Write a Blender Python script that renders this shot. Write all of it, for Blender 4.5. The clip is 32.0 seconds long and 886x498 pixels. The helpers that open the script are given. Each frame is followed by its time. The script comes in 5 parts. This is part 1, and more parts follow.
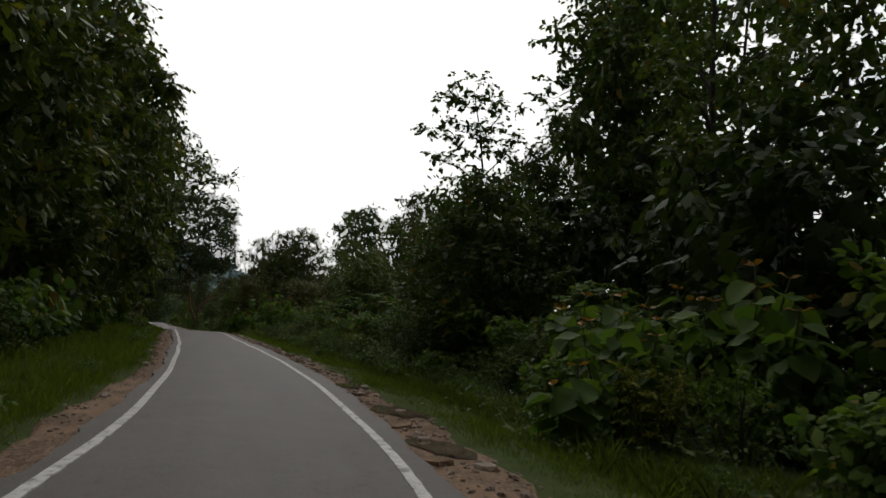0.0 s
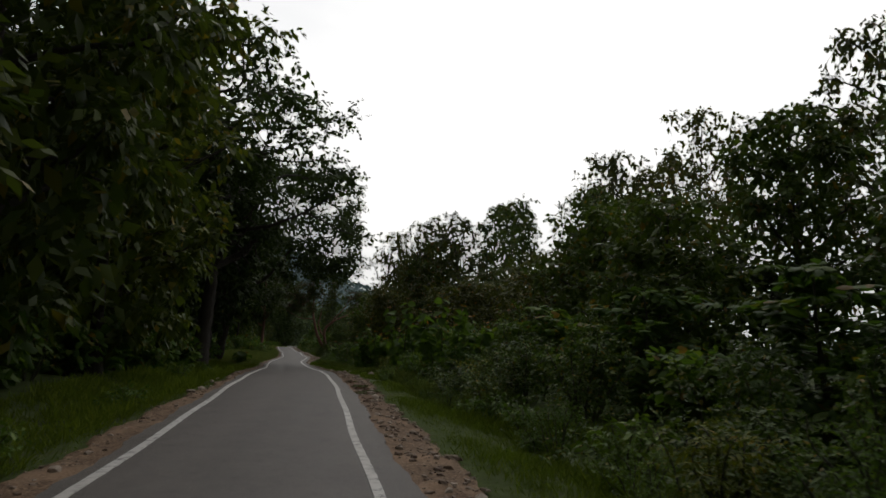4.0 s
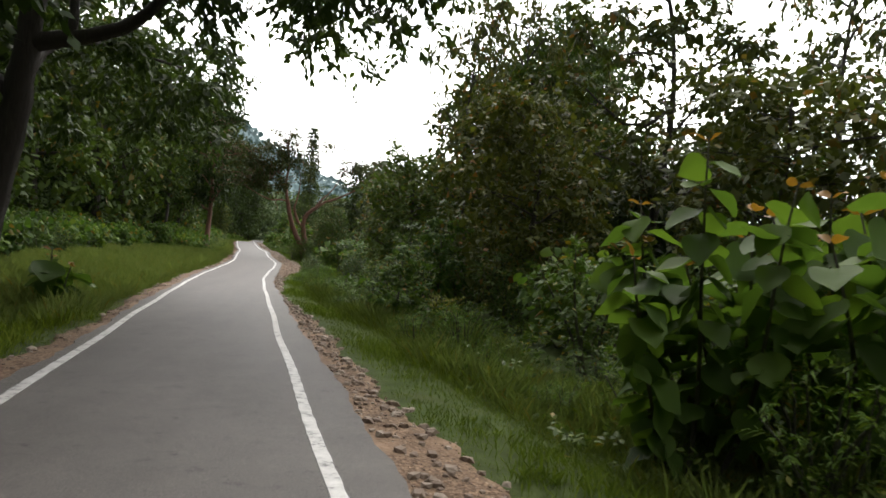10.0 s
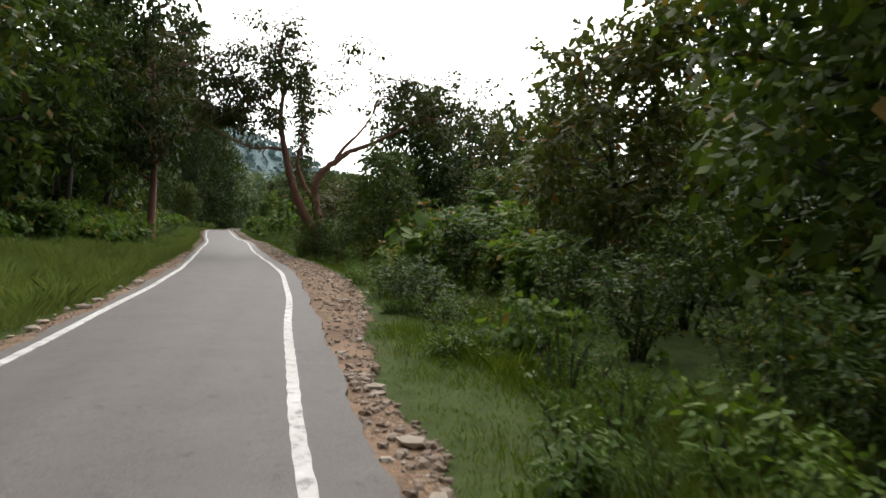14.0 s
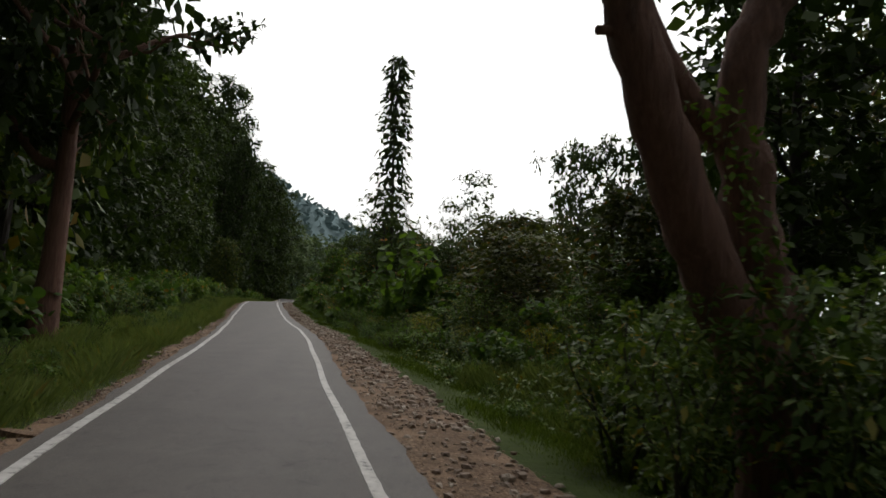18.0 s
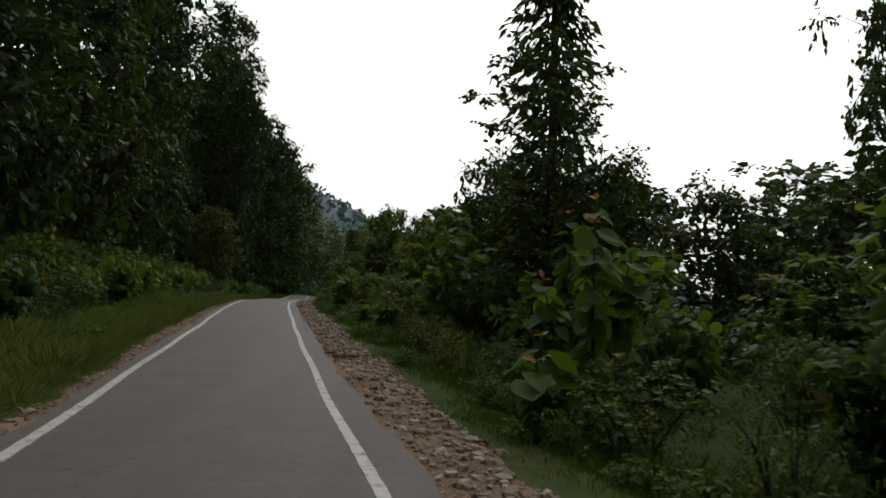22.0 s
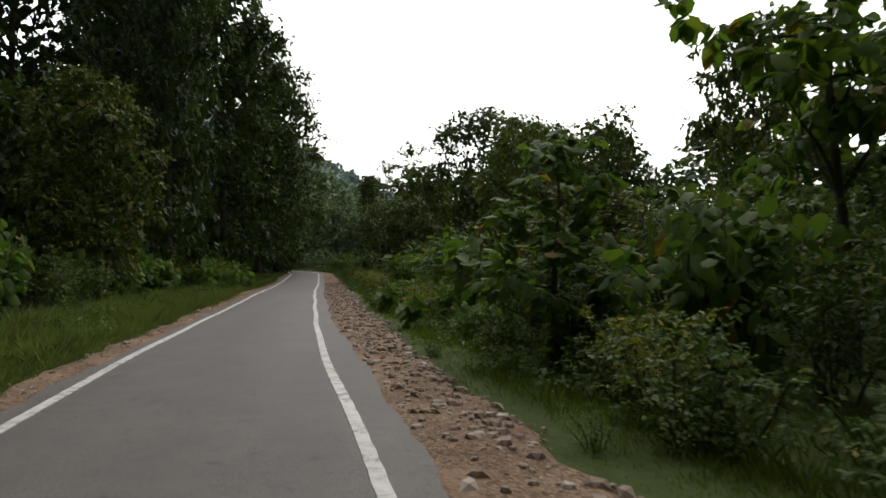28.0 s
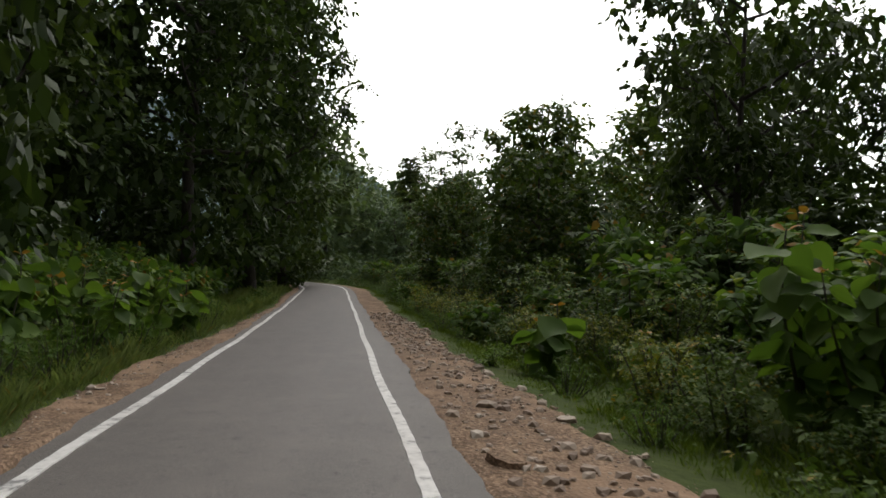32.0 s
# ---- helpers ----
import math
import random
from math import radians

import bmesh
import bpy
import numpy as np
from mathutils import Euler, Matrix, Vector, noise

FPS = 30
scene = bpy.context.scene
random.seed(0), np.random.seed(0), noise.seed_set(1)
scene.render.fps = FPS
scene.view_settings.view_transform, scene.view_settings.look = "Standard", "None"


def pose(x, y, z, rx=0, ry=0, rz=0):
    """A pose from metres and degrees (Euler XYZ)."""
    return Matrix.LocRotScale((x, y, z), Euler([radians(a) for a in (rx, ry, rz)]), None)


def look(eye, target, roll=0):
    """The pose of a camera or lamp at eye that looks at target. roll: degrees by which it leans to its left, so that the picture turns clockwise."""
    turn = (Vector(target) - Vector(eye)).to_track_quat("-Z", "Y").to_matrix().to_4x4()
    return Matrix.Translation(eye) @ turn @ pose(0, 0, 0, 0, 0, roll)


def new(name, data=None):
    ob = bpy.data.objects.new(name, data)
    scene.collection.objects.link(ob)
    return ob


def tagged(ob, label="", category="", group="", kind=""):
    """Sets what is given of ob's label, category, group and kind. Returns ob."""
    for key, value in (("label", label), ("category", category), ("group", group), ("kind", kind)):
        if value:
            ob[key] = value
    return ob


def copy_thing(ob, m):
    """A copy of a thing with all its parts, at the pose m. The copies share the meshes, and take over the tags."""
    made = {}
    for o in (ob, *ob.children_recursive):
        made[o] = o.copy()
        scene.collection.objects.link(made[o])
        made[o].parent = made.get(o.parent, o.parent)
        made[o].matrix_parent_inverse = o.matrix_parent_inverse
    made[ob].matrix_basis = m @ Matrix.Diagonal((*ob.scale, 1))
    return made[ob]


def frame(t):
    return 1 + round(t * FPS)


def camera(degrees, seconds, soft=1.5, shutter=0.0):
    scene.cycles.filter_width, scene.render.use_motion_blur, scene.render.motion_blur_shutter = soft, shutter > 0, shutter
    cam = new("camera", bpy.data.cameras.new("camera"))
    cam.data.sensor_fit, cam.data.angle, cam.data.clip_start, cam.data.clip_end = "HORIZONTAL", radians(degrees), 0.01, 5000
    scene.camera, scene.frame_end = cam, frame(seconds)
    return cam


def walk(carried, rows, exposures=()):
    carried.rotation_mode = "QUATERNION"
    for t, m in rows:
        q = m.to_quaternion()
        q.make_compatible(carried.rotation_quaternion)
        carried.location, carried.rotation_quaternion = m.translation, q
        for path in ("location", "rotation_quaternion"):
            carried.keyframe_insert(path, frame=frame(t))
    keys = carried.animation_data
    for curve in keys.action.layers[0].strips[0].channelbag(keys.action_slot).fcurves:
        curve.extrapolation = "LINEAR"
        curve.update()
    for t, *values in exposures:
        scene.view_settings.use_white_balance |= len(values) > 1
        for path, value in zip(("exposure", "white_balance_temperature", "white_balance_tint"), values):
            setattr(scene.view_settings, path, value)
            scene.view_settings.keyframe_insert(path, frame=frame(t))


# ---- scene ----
cam = camera(64.34, 32.0, soft=1.6, shutter=0.12)
PATH = [
    (0.0, 0.04, 0.00, 1.46, 97.06, -3.46, -18.02),
    (0.5, 0.27, 2.89, 1.56, 98.80, -4.16, -17.63),
    (1.0, 0.49, 5.84, 1.65, 99.82, -5.64, -16.90),
    (1.5, 0.71, 8.82, 1.71, 98.88, -4.98, -13.57),
    (2.0, 0.89, 12.21, 1.78, 97.77, -4.25, -10.26),
    (2.5, 1.07, 15.88, 1.81, 98.59, -2.47, -9.57),
    (3.0, 1.19, 19.73, 1.85, 97.70, -3.36, -7.51),
    (3.5, 1.21, 23.67, 1.96, 98.02, -1.64, -7.21),
    (5.5, 0.47, 39.52, 2.12, 95.34, -3.40, -8.97),
    (6.0, 0.23, 42.48, 2.13, 94.38, -2.80, -9.83),
    (6.5, 0.01, 45.64, 2.18, 94.12, -2.66, -6.93),
    (7.0, -0.16, 48.89, 2.20, 92.40, -0.41, -7.19),
    (7.5, -0.36, 52.10, 2.24, 94.04, 0.00, -7.46),
    (8.0, -0.55, 55.36, 2.22, 93.74, -0.43, -7.71),
    (8.5, -0.72, 58.38, 2.17, 91.62, -2.13, -6.91),
    (9.0, -0.87, 61.48, 2.13, 90.50, -2.56, -7.15),
    (9.5, -1.06, 64.55, 2.08, 92.26, -3.97, -7.72),
    (10.0, -1.30, 67.57, 2.04, 89.90, -4.11, -10.04),
    (10.5, -1.56, 70.74, 1.94, 87.21, -4.27, -10.96),
    (11.0, -1.88, 74.10, 1.87, 89.48, -4.60, -11.31),
    (11.5, -2.23, 77.58, 1.80, 89.38, -4.11, -12.47),
    (12.0, -2.60, 81.27, 1.75, 89.46, -3.65, -13.15),
    (12.5, -3.00, 85.16, 1.69, 90.23, -2.35, -12.53),
    (13.0, -3.37, 89.27, 1.59, 88.83, -1.54, -12.79),
    (13.5, -3.68, 93.52, 1.47, 88.45, -0.98, -11.86),
    (15.5, -4.17, 111.71, 1.57, 88.19, -3.40, -12.68),
    (16.0, -4.52, 115.56, 1.58, 88.66, -1.67, -13.99),
    (16.5, -4.89, 119.43, 1.55, 88.01, 0.99, -12.33),
    (17.0, -5.33, 123.24, 1.52, 93.81, -0.91, -5.46),
    (17.5, -5.77, 127.08, 1.52, 93.44, -1.23, -7.21),
    (18.0, -6.20, 130.95, 1.50, 94.17, -2.50, -7.73),
    (18.5, -6.61, 134.90, 1.48, 94.28, -2.68, -9.20),
    (19.0, -6.96, 138.95, 1.48, 94.92, -3.23, -9.52),
    (19.5, -7.29, 142.87, 1.46, 94.22, -3.15, -8.82),
    (20.0, -7.62, 146.61, 1.45, 94.84, -3.67, -7.55),
    (20.5, -7.94, 150.16, 1.49, 93.13, -2.78, -6.64),
    (21.0, -8.33, 153.98, 1.54, 93.58, -1.80, -6.23),
    (21.5, -8.76, 157.85, 1.55, 93.46, -2.01, -6.84),
    (22.0, -9.24, 161.74, 1.52, 93.78, -3.08, -6.97),
    (22.5, -9.71, 165.39, 1.49, 92.86, -1.91, -6.99),
    (23.0, -10.14, 168.97, 1.48, 92.22, -0.89, -7.63),
    (23.5, -10.53, 172.43, 1.49, 93.73, -0.55, -8.41),
    (24.0, -10.93, 175.80, 1.53, 95.48, 0.07, -8.70),
    (24.5, -11.37, 179.49, 1.59, 95.54, -0.45, -7.43),
    (25.0, -11.78, 183.16, 1.61, 95.17, 0.10, -7.30),
    (25.5, -12.13, 186.91, 1.64, 92.15, 0.91, -5.89),
    (27.5, -13.40, 200.27, 1.93, 90.64, 1.16, -8.01),
    (28.0, -13.70, 203.70, 1.94, 90.58, 0.43, -7.51),
    (28.5, -14.00, 207.14, 1.95, 93.77, 1.66, -6.05),
    (29.0, -14.27, 210.78, 1.98, 94.10, 1.65, -5.15),
    (29.5, -14.53, 214.45, 1.94, 93.28, -0.38, -4.93),
    (30.0, -14.78, 218.10, 1.85, 92.64, -0.66, -5.47),
    (30.5, -15.02, 221.89, 1.78, 92.35, 0.79, -6.01),
    (31.0, -15.29, 225.55, 1.74, 92.00, 1.03, -6.63),
    (31.5, -15.50, 228.59, 1.69, 91.47, -0.12, -6.41),
    (32.0, -15.75, 231.25, 1.72, 91.57, -1.00, -6.26),
]
ROAD_X = [-1.61, -0.30, 0.59, 0.82, 0.49, 0.20, -0.24, -0.65, -1.16, -1.75, -2.46, -3.25, -3.99, -4.77, -5.36, -5.37, -5.65, -6.47, -7.26, -8.03, -8.64, -9.44, -10.56, -11.55, -12.48, -13.41, -14.27, -15.00, -15.68, -16.17, -16.61, -16.95, -17.20, -17.46, -17.80, -18.16, -18.46, -18.69, -18.84, -18.92, -18.92, -18.85]
ROAD_Z = [-0.19, -0.00, 0.18, 0.31, 0.50, 0.53, 0.61, 0.76, 0.78, 0.63, 0.35, 0.23, 0.11, -0.02, -0.07, 0.02, 0.05, -0.01, -0.07, -0.11, 0.01, 0.06, -0.03, 0.06, 0.19, 0.34, 0.45, 0.51, 0.44, 0.27, 0.25, 0.20, 0.05, -0.08, -0.08, -0.01, 0.06, 0.11, 0.13, 0.13, 0.11, 0.09]
LINE_U = 1.497
# bare dirt to the right of the road: its outer edge, by stretches along the road
SHOULDER_Y = [-10, 8, 16, 30, 45, 55, 66, 74, 82, 92, 98, 106, 112, 122, 135, 150, 170, 185, 200, 215, 235, 260, 300]
SHOULDER_W = [2.6, 2.8, 2.7, 2.6, 2.8, 2.9, 3.0, 2.7, 2.4, 2.08, 2.12, 2.5, 3.1, 3.6, 3.5, 3.2, 3.1, 3.1, 3.0, 3.1, 3.5, 3.3, 3.0]
# rain puddles on the right shoulder: offset from the road's middle, distance along it, half width and half length
PUDDLES = [(2.3, 15.6, 0.28, 0.7), (2.42, 11.6, 0.34, 0.85), (2.3, 8.4, 0.3, 0.7), (2.12, 22.7, 0.18, 0.5), (2.33, 50.6, 0.32, 0.75), (2.36, 48.2, 0.36, 0.95), (2.2, 53.0, 0.2, 0.4), (2.38, 70.8, 0.36, 0.9)]
# the clip's own exposure, in stops
EXPOSURE = [(0.0, -1.8), (1.0, -2.3), (2.0, -2.25), (2.8, -2.28), (3.5, -2.12), (5.0, -1.85), (6.0, -1.65), (7.0, -0.7), (8.0, -0.55), (8.6, -0.1), (9.0, 0.05), (10.0, 0.05), (11.0, 0.4), (12.0, 0.3), (13.0, -0.2), (15.0, -0.1), (16.0, -0.1), (16.8, 0.35), (17.4, -0.1), (18.0, -1.4), (19.0, -2.1), (20.0, -2.15), (21.0, -1.5), (22.0, -1.6), (23.3, -1.2), (25.0, -1.95), (26.5, -1.6), (28.0, -0.95), (28.5, -1.25), (29.0, -1.25), (30.0, -1.2), (32.0, -0.75)]

walk(cam, [(t, pose(*p)) for t, *p in PATH], EXPOSURE)

# ---- sky and sun: bright overcast, the sun behind thin cloud ahead of the road ----
SUN_UP, SUN_AZ = 48.0, 18.0
world = bpy.data.worlds.new("overcast_sky")
scene.world = world
world.use_nodes = True
wn, wl = world.node_tree.nodes, world.node_tree.links
wn.clear()
w_out = wn.new("ShaderNodeOutputWorld")
w_bg = wn.new("ShaderNodeBackground")
w_sky = wn.new("ShaderNodeTexSky")
w_sky.sky_type = "NISHITA"
w_sky.sun_disc = False
w_sky.sun_elevation, w_sky.sun_rotation = radians(SUN_UP), radians(SUN_AZ)
w_sky.air_density, w_sky.dust_density = 1.0, 4.0
w_co = wn.new("ShaderNodeTexCoord")
w_map = wn.new("ShaderNodeMapping")
w_map.inputs["Scale"].default_value = (1.0, 1.0, 2.6)
w_noise = wn.new("ShaderNodeTexNoise")
w_noise.inputs["Scale"].default_value = 1.7
w_noise.inputs["Detail"].default_value = 5.0
w_ramp = wn.new("ShaderNodeValToRGB")
w_ramp.color_ramp.elements[0].position, w_ramp.color_ramp.elements[0].color = 0.32, (9.6, 9.9, 10.2, 1)
w_ramp.color_ramp.elements[1].position, w_ramp.color_ramp.elements[1].color = 0.68, (14.6, 14.4, 14.0, 1)
w_mix = wn.new("ShaderNodeMixRGB")
w_mix.inputs["Fac"].default_value = 0.86
wl.new(w_co.outputs["Generated"], w_map.inputs["Vector"])
wl.new(w_map.outputs["Vector"], w_noise.inputs["Vector"])
wl.new(w_noise.outputs["Fac"], w_ramp.inputs["Fac"])
wl.new(w_sky.outputs["Color"], w_mix.inputs["Color1"])
wl.new(w_ramp.outputs["Color"], w_mix.inputs["Color2"])
# thin cloud is brighter round the hidden sun
w_dir = wn.new("ShaderNodeVectorMath")
w_dir.operation = "DOT_PRODUCT"
up = radians(SUN_UP - 14)
w_dir.inputs[1].default_value = (math.sin(radians(SUN_AZ)) * math.cos(up), math.cos(radians(SUN_AZ)) * math.cos(up), math.sin(up))
w_rng = wn.new("ShaderNodeMapRange")
for key, v in (("From Min", -0.1), ("From Max", 1.0), ("To Min", 0.26), ("To Max", 2.5)):
    w_rng.inputs[key].default_value = v
w_mul = wn.new("ShaderNodeMixRGB")
w_mul.blend_type = "MULTIPLY"
w_mul.inputs["Fac"].default_value = 1.0
wl.new(w_co.outputs["Generated"], w_dir.inputs[0])
wl.new(w_dir.outputs["Value"], w_rng.inputs["Value"])
wl.new(w_mix.outputs["Color"], w_mul.inputs["Color1"])
wl.new(w_rng.outputs["Result"], w_mul.inputs["Color2"])
wl.new(w_mul.outputs["Color"], w_bg.inputs["Color"])
w_bg.inputs["Strength"].default_value = 0.14
wl.new(w_bg.outputs["Background"], w_out.inputs["Surface"])

sun = new("sun", bpy.data.lights.new("sun", "SUN"))
sun.data.energy, sun.data.angle, sun.data.color = 0.9, radians(14), (1.0, 0.965, 0.9)
sun.matrix_world = look((math.sin(radians(SUN_AZ)) * 50, math.cos(radians(SUN_AZ)) * 50, 50 * math.tan(radians(SUN_UP))), (0, 0, 0))

# ---- materials ----
def shader(name):
    m = bpy.data.materials.new(name)
    m.use_nodes = True
    t = m.node_tree
    b = t.nodes["Principled BSDF"]
    return m, t, b


def node(t, kind, **inputs):
    n = t.nodes.new(kind)
    for k, v in inputs.items():
        n.inputs[k.replace("_", " ")].default_value = v
    return n


def ramp(t, fac, *stops):
    r = t.nodes.new("ShaderNodeValToRGB")
    e = r.color_ramp.elements
    while len(e) < len(stops):
        e.new(0.5)
    for q, (p, c) in zip(e, stops):
        q.position, q.color = p, (*c, 1)
    t.links.new(fac, r.inputs["Fac"])
    return r.outputs["Color"]


def noise_tex(t, scale, detail=4.0, rough=0.55, kind="ShaderNodeTexNoise", stretch=None):
    co = t.nodes.new("ShaderNodeTexCoord")
    mp = t.nodes.new("ShaderNodeMapping")
    if stretch:
        mp.inputs["Scale"].default_value = stretch
    t.links.new(co.outputs["Object"], mp.inputs["Vector"])
    n = t.nodes.new(kind)
    n.inputs["Scale"].default_value = scale
    if kind == "ShaderNodeTexNoise":
        n.inputs["Detail"].default_value, n.inputs["Roughness"].default_value = detail, rough
    t.links.new(mp.outputs["Vector"], n.inputs["Vector"])
    return n.outputs["Fac"] if kind == "ShaderNodeTexNoise" else n.outputs["Distance"]


def mix(t, fac, a, b, blend="MIX"):
    m = t.nodes.new("ShaderNodeMixRGB")
    m.blend_type = blend
    for key, v in (("Fac", fac), ("Color1", a), ("Color2", b)):
        if isinstance(v, (int, float)):
            m.inputs[key].default_value = v
        elif isinstance(v, tuple):
            m.inputs[key].default_value = (*v, 1)
        else:
            t.links.new(v, m.inputs[key])
    return m.outputs["Color"]


def bump(t, b, height, strength, distance=0.02):
    n = t.nodes.new("ShaderNodeBump")
    n.inputs["Strength"].default_value, n.inputs["Distance"].default_value = strength, distance
    t.links.new(height, n.inputs["Height"])
    t.links.new(n.outputs["Normal"], b.inputs["Normal"])


def leaf_material(name, dark, mid, light, rough=0.55, through_light=0.25, odd=None):
    """Leaves: each leaf has its own shade, each plant its own tint."""
    m, t, b = shader(name)
    geo = t.nodes.new("ShaderNodeNewGeometry")
    info = t.nodes.new("ShaderNodeObjectInfo")
    soft = lambda c: tuple(0.62 * a + 0.38 * m_ for a, m_ in zip(c, mid))
    stops = [(0.0, soft(dark)), (0.5, mid), (0.93, soft(light))]
    if odd:
        stops.append((0.985, odd))
    base = ramp(t, geo.outputs["Random Per Island"], *stops)
    tint = ramp(t, info.outputs["Random"], (0.0, (0.78, 0.78, 0.59)), (0.5, (1.12, 1.07, 0.83)), (1.0, (1.35, 1.22, 0.78)))
    col = mix(t, 1.0, base, tint, "MULTIPLY")
    t.links.new(col, b.inputs["Base Color"])
    b.inputs["Roughness"].default_value = rough
    b.inputs["Specular IOR Level"].default_value = 0.17
    tr = t.nodes.new("ShaderNodeBsdfTranslucent")
    warm = mix(t, 1.0, col, (1.5, 1.6, 0.7), "MULTIPLY")
    t.links.new(warm, tr.inputs["Color"])
    ms = t.nodes.new("ShaderNodeMixShader")
    ms.inputs["Fac"].default_value = through_light
    t.links.new(b.outputs["BSDF"], ms.inputs[1])
    t.links.new(tr.outputs["BSDF"], ms.inputs[2])
    t.links.new(ms.outputs["Shader"], t.nodes["Material Output"].inputs["Surface"])
    return m


def bark_material(name, a, b_, c):
    m, t, b = shader(name)
    n1 = noise_tex(t, 3.2, 8, 0.72, stretch=(7.0, 7.0, 0.8))
    n2 = ramp(t, noise_tex(t, 1.1, 4), (0.35, (0.0, 0.0, 0.0)), (0.65, (0.6, 0.6, 0.6)))
    col = mix(t, n2, ramp(t, n1, (0.3, a), (0.55, b_), (0.75, c)), b_)
    t.links.new(col, b.inputs["Base Color"])
    b.inputs["Roughness"].default_value = 0.85
    bump(t, b, n1, 1.0, 0.07)
    return m


M_LEAF_DARK = leaf_material("dark_forest_leaf", (0.017, 0.03, 0.012), (0.033, 0.055, 0.02), (0.06, 0.09, 0.03))
M_LEAF_MID = leaf_material("forest_leaf", (0.026, 0.046, 0.015), (0.049, 0.082, 0.026), (0.09, 0.128, 0.04), odd=(0.14, 0.10, 0.03))
M_LEAF_TEAK = leaf_material("tall_teak_leaf", (0.03, 0.049, 0.016), (0.057, 0.085, 0.025), (0.12, 0.145, 0.038), odd=(0.19, 0.15, 0.03))
M_LEAF_BRONZE = leaf_material("bronze_leaf", (0.028, 0.036, 0.014), (0.053, 0.068, 0.025), (0.098, 0.105, 0.038), odd=(0.15, 0.08, 0.03))
# forest leaf made paler and bluer: the haze of distance sits in the colour
M_LEAF_FAR = leaf_material("haze_tinted_far_leaf", (0.065, 0.1, 0.078), (0.09, 0.135, 0.1), (0.125, 0.172, 0.12))
M_SHRUB = leaf_material("shrub_leaf", (0.028, 0.052, 0.016), (0.056, 0.098, 0.028), (0.112, 0.155, 0.046), odd=(0.19, 0.15, 0.03))
M_GOLD = leaf_material("yellowing_shrub_leaf", (0.06, 0.085, 0.015), (0.12, 0.145, 0.025), (0.22, 0.21, 0.04), odd=(0.27, 0.2, 0.04))
M_TEAK = leaf_material("teak_leaf", (0.034, 0.07, 0.02), (0.06, 0.112, 0.03), (0.125, 0.18, 0.044), rough=0.6, through_light=0.38, odd=(0.17, 0.115, 0.04))
M_TEAK_YOUNG = leaf_material("bronze_young_teak_leaf", (0.16, 0.075, 0.022), (0.22, 0.11, 0.03), (0.20, 0.16, 0.04), rough=0.5)
M_LEAF_COL = leaf_material("column_tree_leaf", (0.02, 0.034, 0.014), (0.04, 0.062, 0.024), (0.08, 0.105, 0.04))
M_GRASS = leaf_material("verge_grass", (0.13, 0.178, 0.085), (0.195, 0.25, 0.122), (0.28, 0.328, 0.175), rough=0.7, through_light=0.3, odd=(0.26, 0.22, 0.09))
M_TURF = leaf_material("short_bright_grass", (0.056, 0.09, 0.018), (0.096, 0.14, 0.032), (0.16, 0.204, 0.056), rough=0.8)
M_HERB = leaf_material("roadside_weed_leaf", (0.036, 0.078, 0.016), (0.068, 0.125, 0.026), (0.13, 0.19, 0.046))
for m in (M_GRASS, M_TURF):
    m.node_tree.nodes["Principled BSDF"].inputs["Specular IOR Level"].default_value = 0.03
M_BARK = bark_material("dark_bark", (0.018, 0.015, 0.012), (0.045, 0.036, 0.028), (0.085, 0.072, 0.058))
M_BARK_RED = bark_material("reddish_smooth_bark", (0.045, 0.022, 0.016), (0.2, 0.1, 0.068), (0.36, 0.215, 0.155))
M_STEM = bark_material("green_brown_stem", (0.03, 0.032, 0.015), (0.06, 0.062, 0.03), (0.10, 0.095, 0.05))


def asphalt_material():
    m, t, b = shader("worn_grey_asphalt")
    fine = noise_tex(t, 90, 3, 0.7)
    mid = noise_tex(t, 1.3, 5, 0.6)
    lanes = noise_tex(t, 0.55, 3, 0.5, stretch=(2.2, 0.12, 1))
    stone = noise_tex(t, 210, kind="ShaderNodeTexVoronoi")
    blot = noise_tex(t, 5.5, 6, 0.75)
    col = ramp(t, mid, (0.28, (0.052, 0.05, 0.05)), (0.55, (0.09, 0.087, 0.086)), (0.8, (0.135, 0.13, 0.126)))
    col = mix(t, 0.4, col, ramp(t, lanes, (0.3, (0.055, 0.054, 0.054)), (0.7, (0.135, 0.131, 0.128))))
    col = mix(t, 0.42, col, ramp(t, fine, (0.36, (0.02, 0.02, 0.02)), (0.64, (0.2, 0.195, 0.19))))
    col = mix(t, 1.0, col, ramp(t, blot, (0.3, (0.54, 0.48, 0.45)), (0.42, (1.03, 0.94, 0.86)), (0.62, (1.1, 0.99, 0.9)), (0.75, (1.36, 1.22, 1.08))), "MULTIPLY")
    t.links.new(col, b.inputs["Base Color"])
    b.inputs["Roughness"].default_value = 0.68
    b.inputs["Specular IOR Level"].default_value = 0.35
    bump(t, b, stone, 0.35, 0.006)
    return m


def paint_material():
    m, t, b = shader("worn_white_road_paint")
    wear = noise_tex(t, 7, 6, 0.72)
    patch = noise_tex(t, 0.35, 3, 0.5)
    col = ramp(t, wear, (0.36, (0.16, 0.155, 0.15)), (0.46, (0.5, 0.485, 0.46)), (0.7, (0.68, 0.66, 0.63)))
    col = mix(t, ramp(t, patch, (0.4, (0.0, 0.0, 0.0)), (0.7, (0.45, 0.45, 0.45))), col, (0.36, 0.33, 0.30))
    t.links.new(col, b.inputs["Base Color"])
    b.inputs["Roughness"].default_value = 0.7
    bump(t, b, wear, 0.25, 0.004)
    return m


